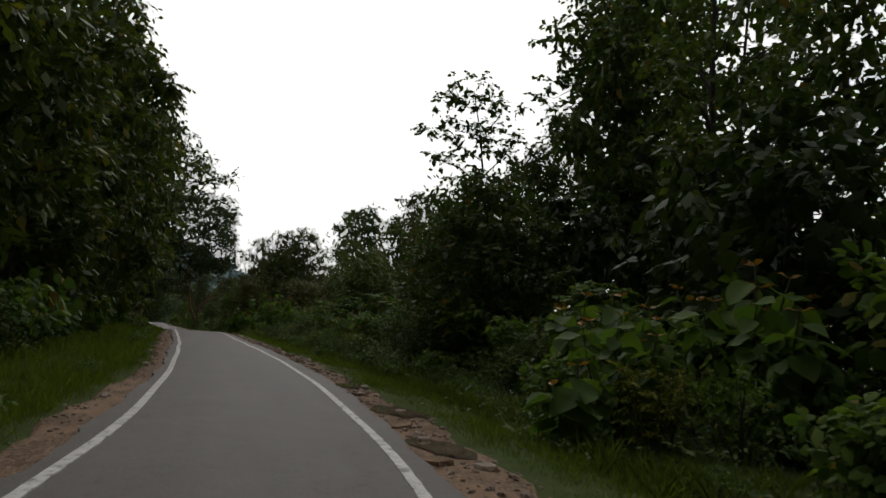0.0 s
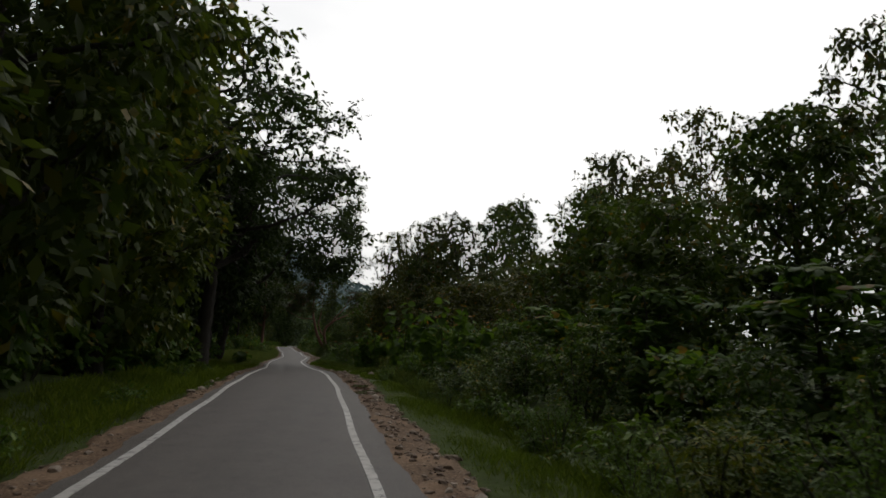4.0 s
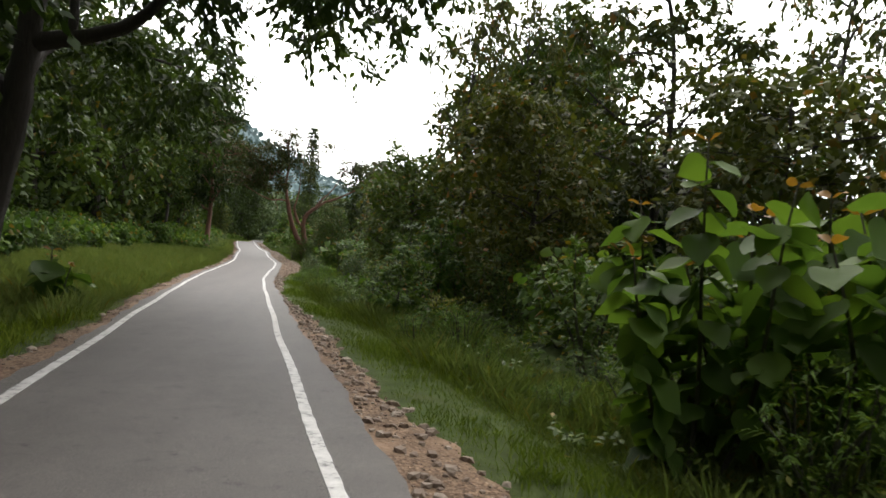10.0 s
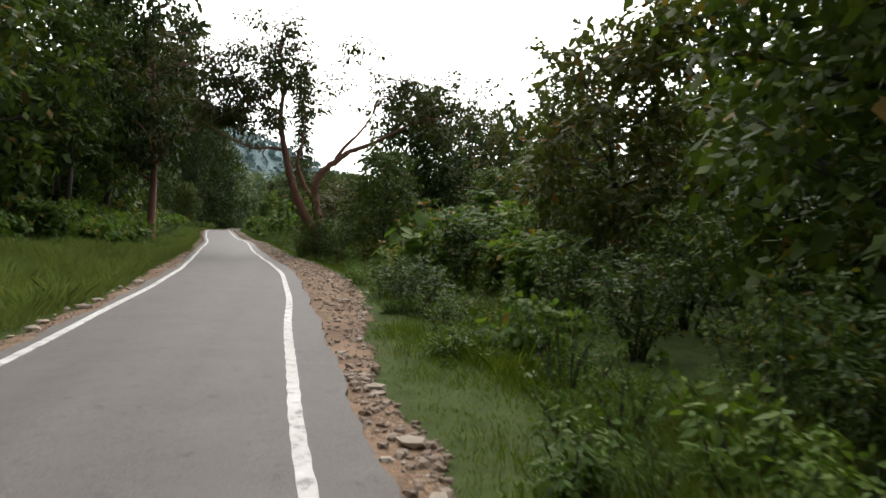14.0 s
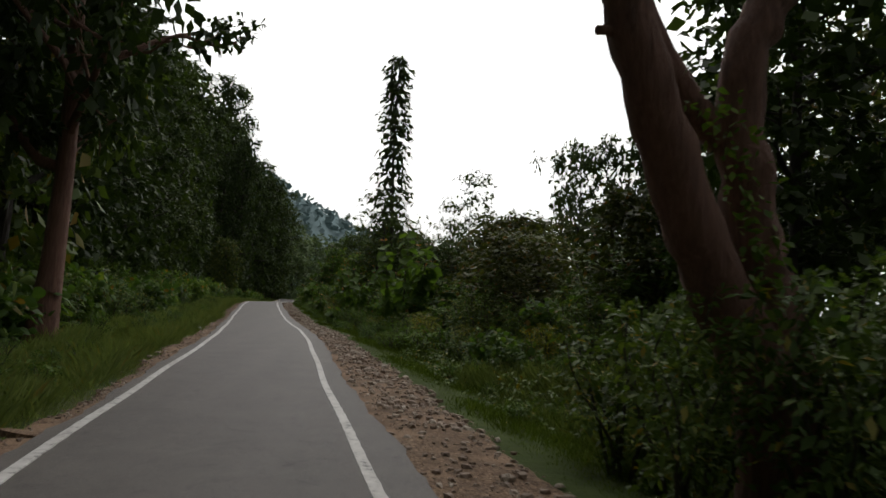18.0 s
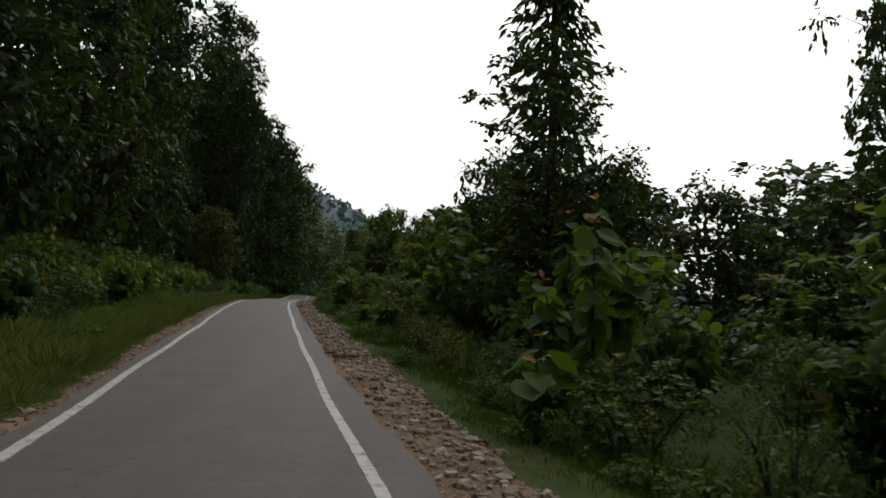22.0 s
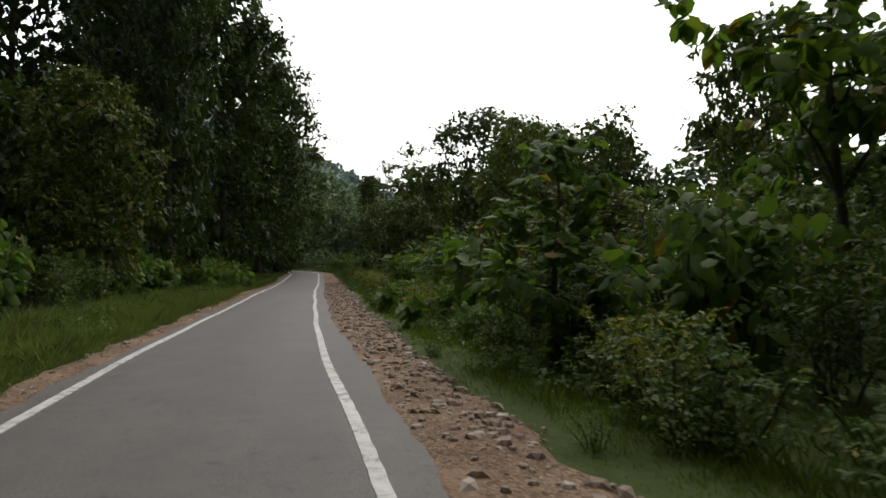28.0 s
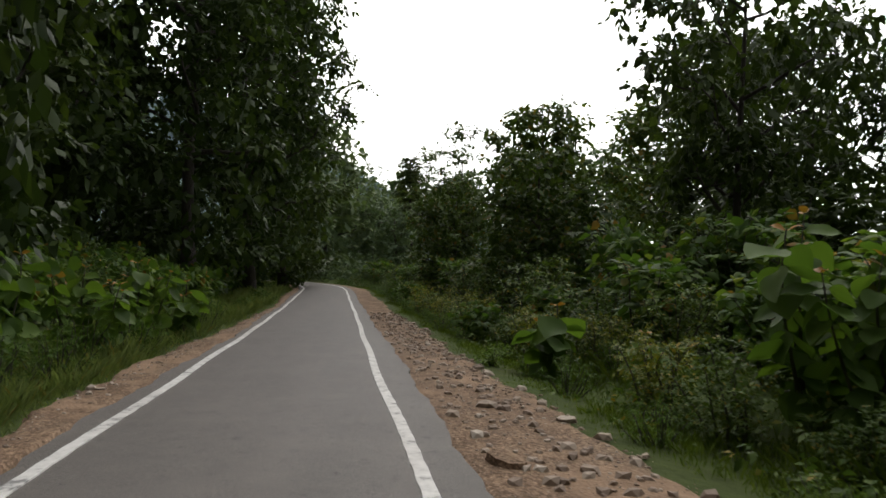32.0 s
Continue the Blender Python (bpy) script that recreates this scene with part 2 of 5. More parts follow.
def dirt_material():
    m, t, b = shader("reddish_gravelly_dirt")
    big = noise_tex(t, 0.5, 4)
    mid = noise_tex(t, 3.2, 6, 0.65)
    grit = noise_tex(t, 26, kind="ShaderNodeTexVoronoi")
    col = ramp(t, big, (0.3, (0.12, 0.079, 0.052)), (0.52, (0.168, 0.114, 0.076)), (0.75, (0.22, 0.165, 0.118)))
    col = mix(t, 0.5, col, ramp(t, mid, (0.3, (0.09, 0.064, 0.048)), (0.6, (0.23, 0.156, 0.104)), (0.8, (0.34, 0.265, 0.198))))
    # small stones pressed into the dirt
    for scale, share in ((30, 0.75), (80, 0.6)):
        co, cell = t.nodes.new("ShaderNodeTexCoord"), t.nodes.new("ShaderNodeTexVoronoi")
        cell.inputs["Scale"].default_value = scale
        t.links.new(co.outputs["Object"], cell.inputs["Vector"])
        tone = ramp(t, cell.outputs["Color"], (0.15, (0.5, 0.46, 0.43)), (0.5, (0.95, 0.93, 0.9)), (0.75, (1.3, 1.28, 1.25)), (0.95, (1.9, 1.9, 1.88)))
        col = mix(t, share, col, mix(t, 1.0, col, tone, "MULTIPLY"))
    # smooth patches of washed-out ochre earth
    wash = ramp(t, noise_tex(t, 0.9, 4, 0.55), (0.5, (0.0, 0.0, 0.0)), (0.58, (0.85, 0.85, 0.85)))
    col = mix(t, wash, col, ramp(t, mid, (0.3, (0.2, 0.128, 0.082)), (0.7, (0.29, 0.195, 0.128))))
    t.links.new(col, b.inputs["Base Color"])
    b.inputs["Roughness"].default_value = 0.92
    b.inputs["Specular IOR Level"].default_value = 0.15
    bump(t, b, mix(t, 0.5, mid, grit), 0.8, 0.03)
    return m


def soil_material():
    m, t, b = shader("shaded_forest_soil_and_moss")
    big = noise_tex(t, 0.35, 4)
    mid = noise_tex(t, 4.0, 6, 0.65)
    col = ramp(t, big, (0.35, (0.045, 0.062, 0.016)), (0.55, (0.048, 0.078, 0.016)), (0.75, (0.075, 0.062, 0.03)))
    col = mix(t, 0.5, col, ramp(t, mid, (0.3, (0.025, 0.03, 0.013)), (0.7, (0.09, 0.11, 0.04))))
    t.links.new(col, b.inputs["Base Color"])
    b.inputs["Roughness"].default_value = 0.95
    b.inputs["Specular IOR Level"].default_value = 0.08
    bump(t, b, mid, 0.8, 0.05)
    return m


def stone_material():
    m, t, b = shader("pale_brown_stone")
    info = t.nodes.new("ShaderNodeObjectInfo")
    geo = t.nodes.new("ShaderNodeNewGeometry")
    n = noise_tex(t, 14, 5, 0.6)
    one = ramp(t, geo.outputs["Random Per Island"], (0.0, (0.13, 0.088, 0.063)), (0.45, (0.23, 0.17, 0.128)), (0.8, (0.36, 0.3, 0.24)), (1.0, (0.54, 0.49, 0.42)))
    two = ramp(t, info.outputs["Random"], (0.0, (0.75, 0.7, 0.66)), (1.0, (1.15, 1.13, 1.1)))
    col = mix(t, 1.0, mix(t, 0.4, one, ramp(t, n, (0.3, (0.13, 0.092, 0.07)), (0.75, (0.32, 0.26, 0.21)))), two, "MULTIPLY")
    t.links.new(col, b.inputs["Base Color"])
    b.inputs["Roughness"].default_value = 0.85
    bump(t, b, n, 0.5, 0.01)
    return m


def water_material():
    m, t, b = shader("still_muddy_water")
    n = noise_tex(t, 2.0, 3)
    t.links.new(ramp(t, n, (0.3, (0.10, 0.075, 0.052)), (0.7, (0.17, 0.13, 0.095))), b.inputs["Base Color"])
    b.inputs["Roughness"].default_value = 0.03
    b.inputs["IOR"].default_value = 1.33
    b.inputs["Specular IOR Level"].default_value = 0.6
    bump(t, b, noise_tex(t, 9, 2), 0.04, 0.01)
    return m


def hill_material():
    m, t, b = shader("haze_tinted_wooded_hill")
    # distance haze is painted in: pale blue-green instead of the woods' own green
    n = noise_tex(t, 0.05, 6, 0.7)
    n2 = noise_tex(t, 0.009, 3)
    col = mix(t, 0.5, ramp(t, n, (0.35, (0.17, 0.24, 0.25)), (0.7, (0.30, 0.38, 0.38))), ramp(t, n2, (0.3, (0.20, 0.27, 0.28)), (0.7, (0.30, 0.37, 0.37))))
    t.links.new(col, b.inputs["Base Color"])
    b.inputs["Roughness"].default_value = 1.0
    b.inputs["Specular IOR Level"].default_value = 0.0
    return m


M_ASPHALT, M_PAINT, M_DIRT, M_SOIL = asphalt_material(), paint_material(), dirt_material(), soil_material()
M_STONE, M_WATER, M_HILL = stone_material(), water_material(), hill_material()

# ---- small mesh tools ----
class Shape:
    """Collects vertices and faces of one mesh."""

    def __init__(self):
        self.v, self.f, self.n = [], [], 0

    def add(self, verts, faces):
        verts = np.asarray(verts, float)
        self.v.append(verts)
        self.f += [tuple(int(i) + self.n for i in q) for q in faces]
        self.n += len(verts)

    def mesh(self, name, material, smooth=True):
        me = bpy.data.meshes.new(name)
        me.from_pydata(np.concatenate(self.v).tolist() if self.v else [], [], self.f)
        if smooth:
            me.polygons.foreach_set("use_smooth", [True] * len(me.polygons))
        me.materials.append(material)
        me.update()
        return me


def part(name, mesh, parent, label=""):
    ob = new(name, mesh)
    ob.parent = parent
    return tagged(ob, label)


def empty(name, m=None):
    ob = new(name)
    ob.empty_display_size = 0.2
    if m is not None:
        ob.matrix_basis = m
    return ob


def tube(shape, points, radii, sides=7, rng=None, rough=0.0):
    """A tapered round limb along points, closed at its end."""
    points = np.asarray(points, float)
    ring = np.arange(sides) * 2 * np.pi / sides
    tang = np.gradient(points, axis=0)
    tang /= np.linalg.norm(tang, axis=1)[:, None] + 1e-9
    ref = np.array([1.0, 0.0, 0.0]) if abs(tang[0][0]) < 0.8 else np.array([0.0, 1.0, 0.0])
    verts = []
    for p, d, r in zip(points, tang, radii):
        a = np.cross(d, ref)
        a /= np.linalg.norm(a) + 1e-9
        b = np.cross(d, a)
        k = np.ones(sides) if rng is None else 1 + rough * rng.normal(size=sides)
        verts.append(p + r * k[:, None] * (np.cos(ring)[:, None] * a + np.sin(ring)[:, None] * b))
    verts = np.concatenate(verts)
    faces = []
    for i in range(len(points) - 1):
        for j in range(sides):
            k = (j + 1) % sides
            faces.append((i * sides + j, i * sides + k, (i + 1) * sides + k, (i + 1) * sides + j))
    last = (len(points) - 1) * sides
    faces.append(tuple(range(last, last + sides)))
    shape.add(verts, faces)


def bend(a, b, n, rng, sway):
    """n points from a to b with a natural wobble."""
    a, b = np.asarray(a, float), np.asarray(b, float)
    s = np.linspace(0, 1, n)[:, None]
    w = rng.normal(size=(2, 3)) * sway * np.linalg.norm(b - a)
    return a + (b - a) * s + np.sin(np.pi * s) * w[0] + np.sin(2 * np.pi * s) * w[1] * 0.5


def leaf_mesh(name, material, pos, axis, length, rng, wide=0.5, droop=0.25, fine=False):
    """Many leaves in one mesh, each a folded blade of 4 points, or of 7 where fine."""
    n = len(pos)
    axis = axis / (np.linalg.norm(axis, axis=1)[:, None] + 1e-9)
    side = np.cross(axis, np.array([0.0, 0.0, 1.0]) + 0.55 * rng.normal(size=(n, 3)))
    side /= np.linalg.norm(side, axis=1)[:, None] + 1e-9
    up = np.cross(side, axis)
    length = np.asarray(length)[:, None] * np.ones((n, 1))
    w = length * wide * 0.5
    down = np.array([0.0, 0.0, -1.0])
    if not fine:
        v = np.stack([pos, pos + axis * length * 0.5 + side * w - up * w * 0.25, pos + axis * length + down * length * droop,
                      pos + axis * length * 0.5 - side * w - up * w * 0.25], 1).reshape(-1, 3)
        k = np.arange(n)[:, None] * 4
        tri = np.concatenate([k + [0, 1, 2], k + [0, 2, 3]], 1).reshape(-1, 3)
    else:
        mid = pos + axis * length * 0.45 + up * length * 0.06
        far = pos + axis * length * 0.78 + down * length * droop * 0.35
        v = np.stack([pos, mid + side * w - up * w * 0.3, mid, mid - side * w - up * w * 0.3,
                      far + side * w * 0.72 - up * w * 0.3, far - side * w * 0.72 - up * w * 0.3,
                      pos + axis * length + down * length * droop], 1).reshape(-1, 3)
        k = np.arange(n)[:, None] * 7
        tri = np.concatenate([k + [0, 1, 2], k + [0, 2, 3], k + [1, 4, 2], k + [2, 5, 3], k + [2, 4, 6], k + [2, 6, 5]], 1).reshape(-1, 3)
    me = bpy.data.meshes.new(name)
    me.vertices.add(len(v))
    me.vertices.foreach_set("co", v.ravel())
    me.loops.add(tri.size)
    me.loops.foreach_set("vertex_index", tri.ravel())
    me.polygons.add(len(tri))
    me.polygons.foreach_set("loop_start", np.arange(len(tri)) * 3)
    me.update(calc_edges=True)
    me.materials.append(material)
    return me


def sprays(rng, base, way, length, per, leaf, droop=0.4, splay=0.9, hang=0.3):
    """Leaf sprays: from each base a twig bends over, with leaves to either side along it. Places, directions and sizes of the leaves."""
    n = len(base)
    way = way / (np.linalg.norm(way, axis=1)[:, None] + 1e-9)
    k = (np.arange(per) + 0.6) / per
    long_ = (np.asarray(length) * np.ones(n))[:, None]
    pos = base[:, None] + way[:, None] * (long_ * k)[..., None]
    pos[..., 2] -= droop * long_ * k**2
    pos += rng.normal(size=pos.shape) * 0.03 * long_[..., None]
    side = np.cross(way, np.array([0.0, 0.0, 1.0]) + 0.4 * rng.normal(size=(n, 3)))
    side /= np.linalg.norm(side, axis=1)[:, None] + 1e-9
    sign = np.where(np.arange(per) % 2, 1.0, -1.0) * splay * (1 - 0.6 * k)
    axis = way[:, None] * (0.4 + 0.5 * k)[:, None] + side[:, None] * sign[:, None] + 0.28 * rng.normal(size=pos.shape) + (0, 0, -hang)
    size = leaf * (0.6 + 0.6 * rng.random((n, per))) * (1.1 - 0.55 * np.abs(k - 0.35))
    return pos.reshape(-1, 3), axis.reshape(-1, 3), size.ravel()


def ball(rng, n):
    d = rng.normal(size=(n, 3))
    return d / np.linalg.norm(d, axis=1)[:, None]


# ---- the lie of the land: the road's line and height ----
def smooth_line(values):
    y = np.arange(-120.0, 460.0, 1.0)
    k = np.exp(-0.5 * (np.arange(-12, 13) / 4.0) ** 2)
    raw = np.interp(y, np.arange(len(values)) * 8.0 - 8.0, values)
    return y, raw, k / k.sum()


def prepared(values, before, after):
    y, raw, k = smooth_line(values)
    raw = raw + before(np.minimum(y + 8, 0)) + after(np.maximum(y - 282, 0))
    return y, np.convolve(np.pad(raw, 12, mode="edge"), k, mode="valid")


_Y, _CX = prepared(ROAD_X, lambda d: 0.16 * d - 0.006 * d * d, lambda d: -0.014 * d * d)
_, _CZ = prepared(ROAD_Z, lambda d: 0.0 * d, lambda d: 0.004 * d)


def cx(y):
    return np.interp(y, _Y, _CX)


def cz(y):
    return np.interp(y, _Y, _CZ)


def land(x, y):
    """Height of the ground beside and under the road."""
    u = x - cx(y)
    a = np.abs(u)
    base = cz(y) - 0.1
    shoulder = np.where(u > 0, 3.6, 2.3)
    out = np.clip(a - shoulder, 0, None)
    ditch = -0.22 * np.exp(-((out - 1.2) / 0.8) ** 2) * (out > 0)
    roll_ = 0.18 * np.sin(x * 0.31 + 1.3) * np.sin(y * 0.23) * np.clip(out / 4, 0, 1)
    far = 0.02 * np.clip(out - 14, 0, 60)
    bank = np.where(u < 0, 0.06 * np.clip(out - 2, 0, 6), 0.0)
    return base + ditch + roll_ + far + bank


def at(u, y):
    """The place u metres to the right of the road's middle, on the ground."""
    x = float(cx(y)) + u
    return x, y, float(land(np.array(x), np.array(float(y))))

# ---- ground, road, shoulders ----
def sheet(us, ys, zfun, name, material, world_x=False):
    ys = np.asarray(ys, float)
    us = np.asarray(us, float)
    Y, U = np.meshgrid(ys, us, indexing="ij")
    X = cx(Y) + U
    Z = zfun(X, Y, U)
    v = np.stack([X, Y, Z], -1).reshape(-1, 3)
    n, m = len(ys), len(us)
    i = (np.arange(n - 1)[:, None] * m + np.arange(m - 1)[None]).ravel()
    f = np.stack([i, i + 1, i + m + 1, i + m], 1)
    me = bpy.data.meshes.new(name)
    me.from_pydata(v.tolist(), [], f.tolist())
    me.polygons.foreach_set("use_smooth", [True] * len(me.polygons))
    me.materials.append(material)
    return me


def wobble(y, seed, a=0.07):
    return a * (np.sin(y * 1.7 + seed) * 0.5 + np.sin(y * 4.3 + 2.1 * seed) * 0.3 + np.sin(y * 9.7 + 3.7 * seed) * 0.25 + np.sin(y * 0.41 + seed * 5) * 0.6)


u_axis = np.concatenate([[-2400, -900, -300, -120, -60, -30, -20, -14], np.arange(-10, 10.1, 0.5), [14, 20, 30, 60, 120, 300, 900, 2400]])
y_axis = np.concatenate([[-2000, -600, -200, -100, -60, -40], np.arange(-30, 340, 1.0), [360, 400, 450, 600, 1000, 2500]])
ground = tagged(new("ground", sheet(u_axis, y_axis, lambda X, Y, U: land(X, Y), "ground", M_SOIL)),
                "dark mossy forest soil under grass and leaf litter", "ground", kind="structure")

road_y = np.arange(-40, 345, 0.25)


def road_strip(inner, outer, top, thick, name, material):
    """A strip between two edge lines (functions of y), with a drop at both sides."""
    a, b = cx(road_y) + inner(road_y), cx(road_y) + outer(road_y)
    cols = [(a, -thick), (a + 0.01, 0.0), (a * 0.75 + b * 0.25, 0.0), ((a + b) / 2, 0.0), (a * 0.25 + b * 0.75, 0.0), (b - 0.01, 0.0), (b, -thick)]
    crown = [0, 0, 0.02, 0.03, 0.02, 0, 0]
    z = cz(road_y) + top
    v = np.stack([np.stack([x, road_y, z + d + c * (b - a > 2)], -1) for (x, d), c in zip(cols, crown)], 1).reshape(-1, 3)
    n, m = len(road_y), len(cols)
    i = (np.arange(n - 1)[:, None] * m + np.arange(m - 1)[None]).ravel()
    f = np.stack([i, i + 1, i + m + 1, i + m], 1)
    me = bpy.data.meshes.new(name)
    me.from_pydata(v.tolist(), [], f.tolist())
    me.materials.append(material)
    return me


# how the hand-painted lines sway, every 8 m
SWAY_LEFT = [-0.03, 0.05, 0.00, -0.04, 0.03, 0.00, -0.06, 0.00, 0.04, 0.05, 0.04, 0.02, 0.00, 0.01, 0.02, 0.02, 0.02, 0.01, -0.03, 0.02, -0.01, 0.01, 0.00, 0.04, 0.00, 0.00, 0.00, 0.04, -0.02, -0.06, -0.02, 0.02, 0.01]
SWAY_RIGHT = [-0.06, -0.03, 0.00, 0.00, 0.00, 0.00, 0.06, 0.02, -0.02, -0.03, -0.05, -0.01, 0.00, -0.04, 0.02, 0.04, -0.01, 0.00, 0.01, 0.03, 0.02, -0.02, -0.01, -0.02, 0.01, -0.01, 0.03, -0.03, 0.01, 0.04, -0.02, -0.03, -0.01]


def drift(y):
    """How far the left edge line comes in where the road narrows."""
    return np.interp(y, [16, 24, 34, 46, 58, 62, 76, 84, 214, 221, 227, 231, 241, 256], [0, 0.1, 0.06, 0.1, 0.08, 0.08, 0.08, 0, 0, 0.09, 0.2, 0.3, 0.27, 0]) + np.interp(y, np.arange(0, 264, 8), SWAY_LEFT)


def right_drift(y):
    """How far the right edge line stands out where the road is wider."""
    return np.interp(y, [0, 7, 14, 24, 40], [0.12, 0.1, 0.0, -0.05, -0.03]) + np.interp(y, np.arange(0, 264, 8), SWAY_RIGHT)


road = tagged(new("road", road_strip(lambda y: -1.78 + drift(y) + wobble(y, 1.3), lambda y: 1.93 + wobble(y, 4.1, 0.055), 0.0, 0.12, "road", M_ASPHALT)),
              "narrow single-lane road of worn grey asphalt with broken edges", "road", kind="structure")


def line_mesh(side, name):
    w = 0.062
    mid = side * LINE_U + (side < 0) * drift(road_y) + (side > 0) * right_drift(road_y) + 0.015 * np.sin(road_y * 0.9 + side)
    a, b = cx(road_y) + mid - w + 0.006 * np.sin(road_y * 13), cx(road_y) + mid + w + 0.006 * np.sin(road_y * 11 + 2)
    z = cz(road_y) + 0.03 * (1 - LINE_U / 1.85) * 1.9 + 0.006
    rows = [np.stack([x, road_y, z + d], -1) for x, d in ((a, -0.02), (a + 0.004, 0.0), (b - 0.004, 0.0), (b, -0.02))]
    v = np.stack(rows, 1).reshape(-1, 3)
    n, m = len(road_y), 4
    i = (np.arange(n - 1)[:, None] * m + np.arange(m - 1)[None]).ravel()
    f = np.stack([i, i + 1, i + m + 1, i + m], 1)
    me = bpy.data.meshes.new(name)
    me.from_pydata(v.tolist(), [], f.tolist())
    me.materials.append(M_PAINT)
    return me


for side in (-1, 1):
    part("edge_line", line_mesh(side, "edge_line"), road, "worn white painted edge line")


def shoulder_height(X, Y, U):
    pool = np.clip(sum(1.3 * np.exp(-((U - u) / (1.4 * w)) ** 4 - ((Y - y) / (1.4 * d)) ** 4) for u, y, w, d in PUDDLES), 0, 1)
    return cz(Y) - 0.02 * pool - 0.045 + (1 - pool) * 0.02 * np.sin(X * 5.1 + Y * 2.3) * np.sin(Y * 3.7 - X) - 0.03 * np.clip(np.abs(U) - 2.2, 0, 2)


def right_edge(y):
    """Outer edge of the bare dirt to the right: wide at pull-outs, narrow where grass creeps in."""
    return np.interp(y, SHOULDER_Y, SHOULDER_W) + wobble(y, 2.2, 0.16)


def shoulder_mesh(inner, outer, name):
    y = np.arange(-30, 330, 0.3)
    k = np.linspace(0, 1, 9)
    A, B = inner(y)[:, None], outer(y)[:, None]
    U = A + (B - A) * k
    Y = np.repeat(y[:, None], len(k), 1)
    X = cx(Y) + U
    Z = shoulder_height(X, Y, U)
    edge = (k > 0.99) | (k < 0.01)
    Z = np.where(edge[None], Z - 0.10, Z)
    v = np.stack([X, Y, Z], -1).reshape(-1, 3)
    n, m = len(y), len(k)
    i = (np.arange(n - 1)[:, None] * m + np.arange(m - 1)[None]).ravel()
    f = np.stack([i, i + 1, i + m + 1, i + m], 1)
    me = bpy.data.meshes.new(name)
    me.from_pydata(v.tolist(), [], f.tolist())
    me.polygons.foreach_set("use_smooth", [True] * len(me.polygons))
    me.materials.append(M_DIRT)
    return me


def left_edge(y):
    return -2.25 - 0.12 * np.sin(y * 0.21) + wobble(y, 6.2, 0.14)


tagged(new("shoulder", shoulder_mesh(lambda y: y * 0 + 1.7, right_edge, "shoulder")), "wide bare shoulder of reddish dirt and gravel", "road shoulder", kind="structure")
tagged(new("shoulder", shoulder_mesh(left_edge, lambda y: y * 0 - 1.6, "shoulder")), "narrow dirt shoulder along the road edge", "road shoulder", kind="structure")

# ---- plants ----
def make_tree(name, seed, h, r, base, limbs, leaves, leaf, clump, bark, leafmat, trunk_r, label, category="tree", lean=(0, 0), power=3.0, bare=0.0, wide=0.76, fine=False, hang=0.35, heart=1.0):
    """A tree at the origin: tapered trunk with limbs, and a crown of single leaves in clumps, h high and r in radius."""
    rng = np.random.default_rng(seed)
    wood = Shape()
    top = np.array([lean[0], lean[1], h * 0.92])
    spine = bend((0, 0, -0.4), top, 9, rng, 0.02)
    tube(wood, spine, np.linspace(trunk_r, trunk_r * 0.15, 9) * np.array([1.45, 1.1, 1, 1, 1, 1, 1, 1, 1]), 8, rng, 0.05)
    mid, half = h * (base + 1) / 2, h * (1 - base) / 2
    inner = max(0.3, 1 - clump / r)

    def hull(z):
        """Crown radius at a height."""
        k = np.clip(np.abs((z - mid) / half), 0, 1)
        return r * np.sqrt(np.clip(1 - k**power, 0.02, 1))

    centres, sizes = [], []
    for i in range(limbs):
        k = max(0.22 + 0.74 * (i + rng.random() * 0.7) / limbs, base * 0.75)
        j = k * 8
        start = spine[int(j)] * (1 - j % 1) + spine[min(int(j) + 1, 8)] * (j % 1)
        a = i * 2.4 + rng.random() * 0.9
        z = np.clip(start[2] + h * (0.03 + 0.12 * rng.random()), mid - half * 0.9, mid + half * 0.93)
        reach = hull(z) * inner * (0.75 + 0.25 * rng.random())
        end = np.array([math.cos(a) * reach + start[0] * 0.6, math.sin(a) * reach + start[1] * 0.6, z])
        path = bend(start, end, 6, rng, 0.07)
        r0 = trunk_r * (0.55 - 0.33 * k)
        tube(wood, path, np.linspace(r0, r0 * 0.22, 6), 5)
        for q in range(3):
            e = path[2 + q] + rng.normal(size=3) * np.array([0.2, 0.2, 0.14]) * r + (0, 0, 0.06 * r)
            tube(wood, bend(path[2 + q], e, 4, rng, 0.08), np.linspace(r0 * 0.4, r0 * 0.1, 4), 4)
            centres.append(e), sizes.append(clump * (0.7 + 0.5 * rng.random()))
        centres.append(end), sizes.append(clump * (0.8 + 0.5 * rng.random()))
    centres.append(np.array([lean[0], lean[1], h - clump * 0.7])), sizes.append(clump)
    m = int(limbs * 3 * (1 - bare))
    z = mid + half * rng.uniform(-0.97, 0.95, m)
    a = rng.random(m) * 6.283
    rr = hull(z) * inner * (0.55 + 0.45 * rng.random(m) ** 0.5) * (0.82 + 0.26 * np.sin(a * 3 + z * 0.9 + seed))
    for p in np.stack([np.cos(a) * rr + lean[0] * z / h, np.sin(a) * rr + lean[1] * z / h, z], -1):
        centres.append(p), sizes.append(clump * (0.6 + 0.6 * rng.random()))
    centres, sizes = np.array(centres), np.array(sizes)
    per = 8
    m = leaves // per
    pick = rng.choice(len(centres), m, p=sizes**2 / (sizes**2).sum())
    d = ball(rng, m) * np.array([1, 1, 0.75]) + (0, 0, 0.12)
    base = centres[pick] + d * (sizes[pick] * 0.45 * rng.random(m))[:, None] * np.array([1.1, 1.1, 0.7])
    pos, axis, size = sprays(rng, base, d, sizes[pick] * (0.45 + 0.4 * rng.random(m)), per, leaf, 0.3, 0.85, hang)
    # the shaded heart of the crown
    m = int(leaves * heart / 6)
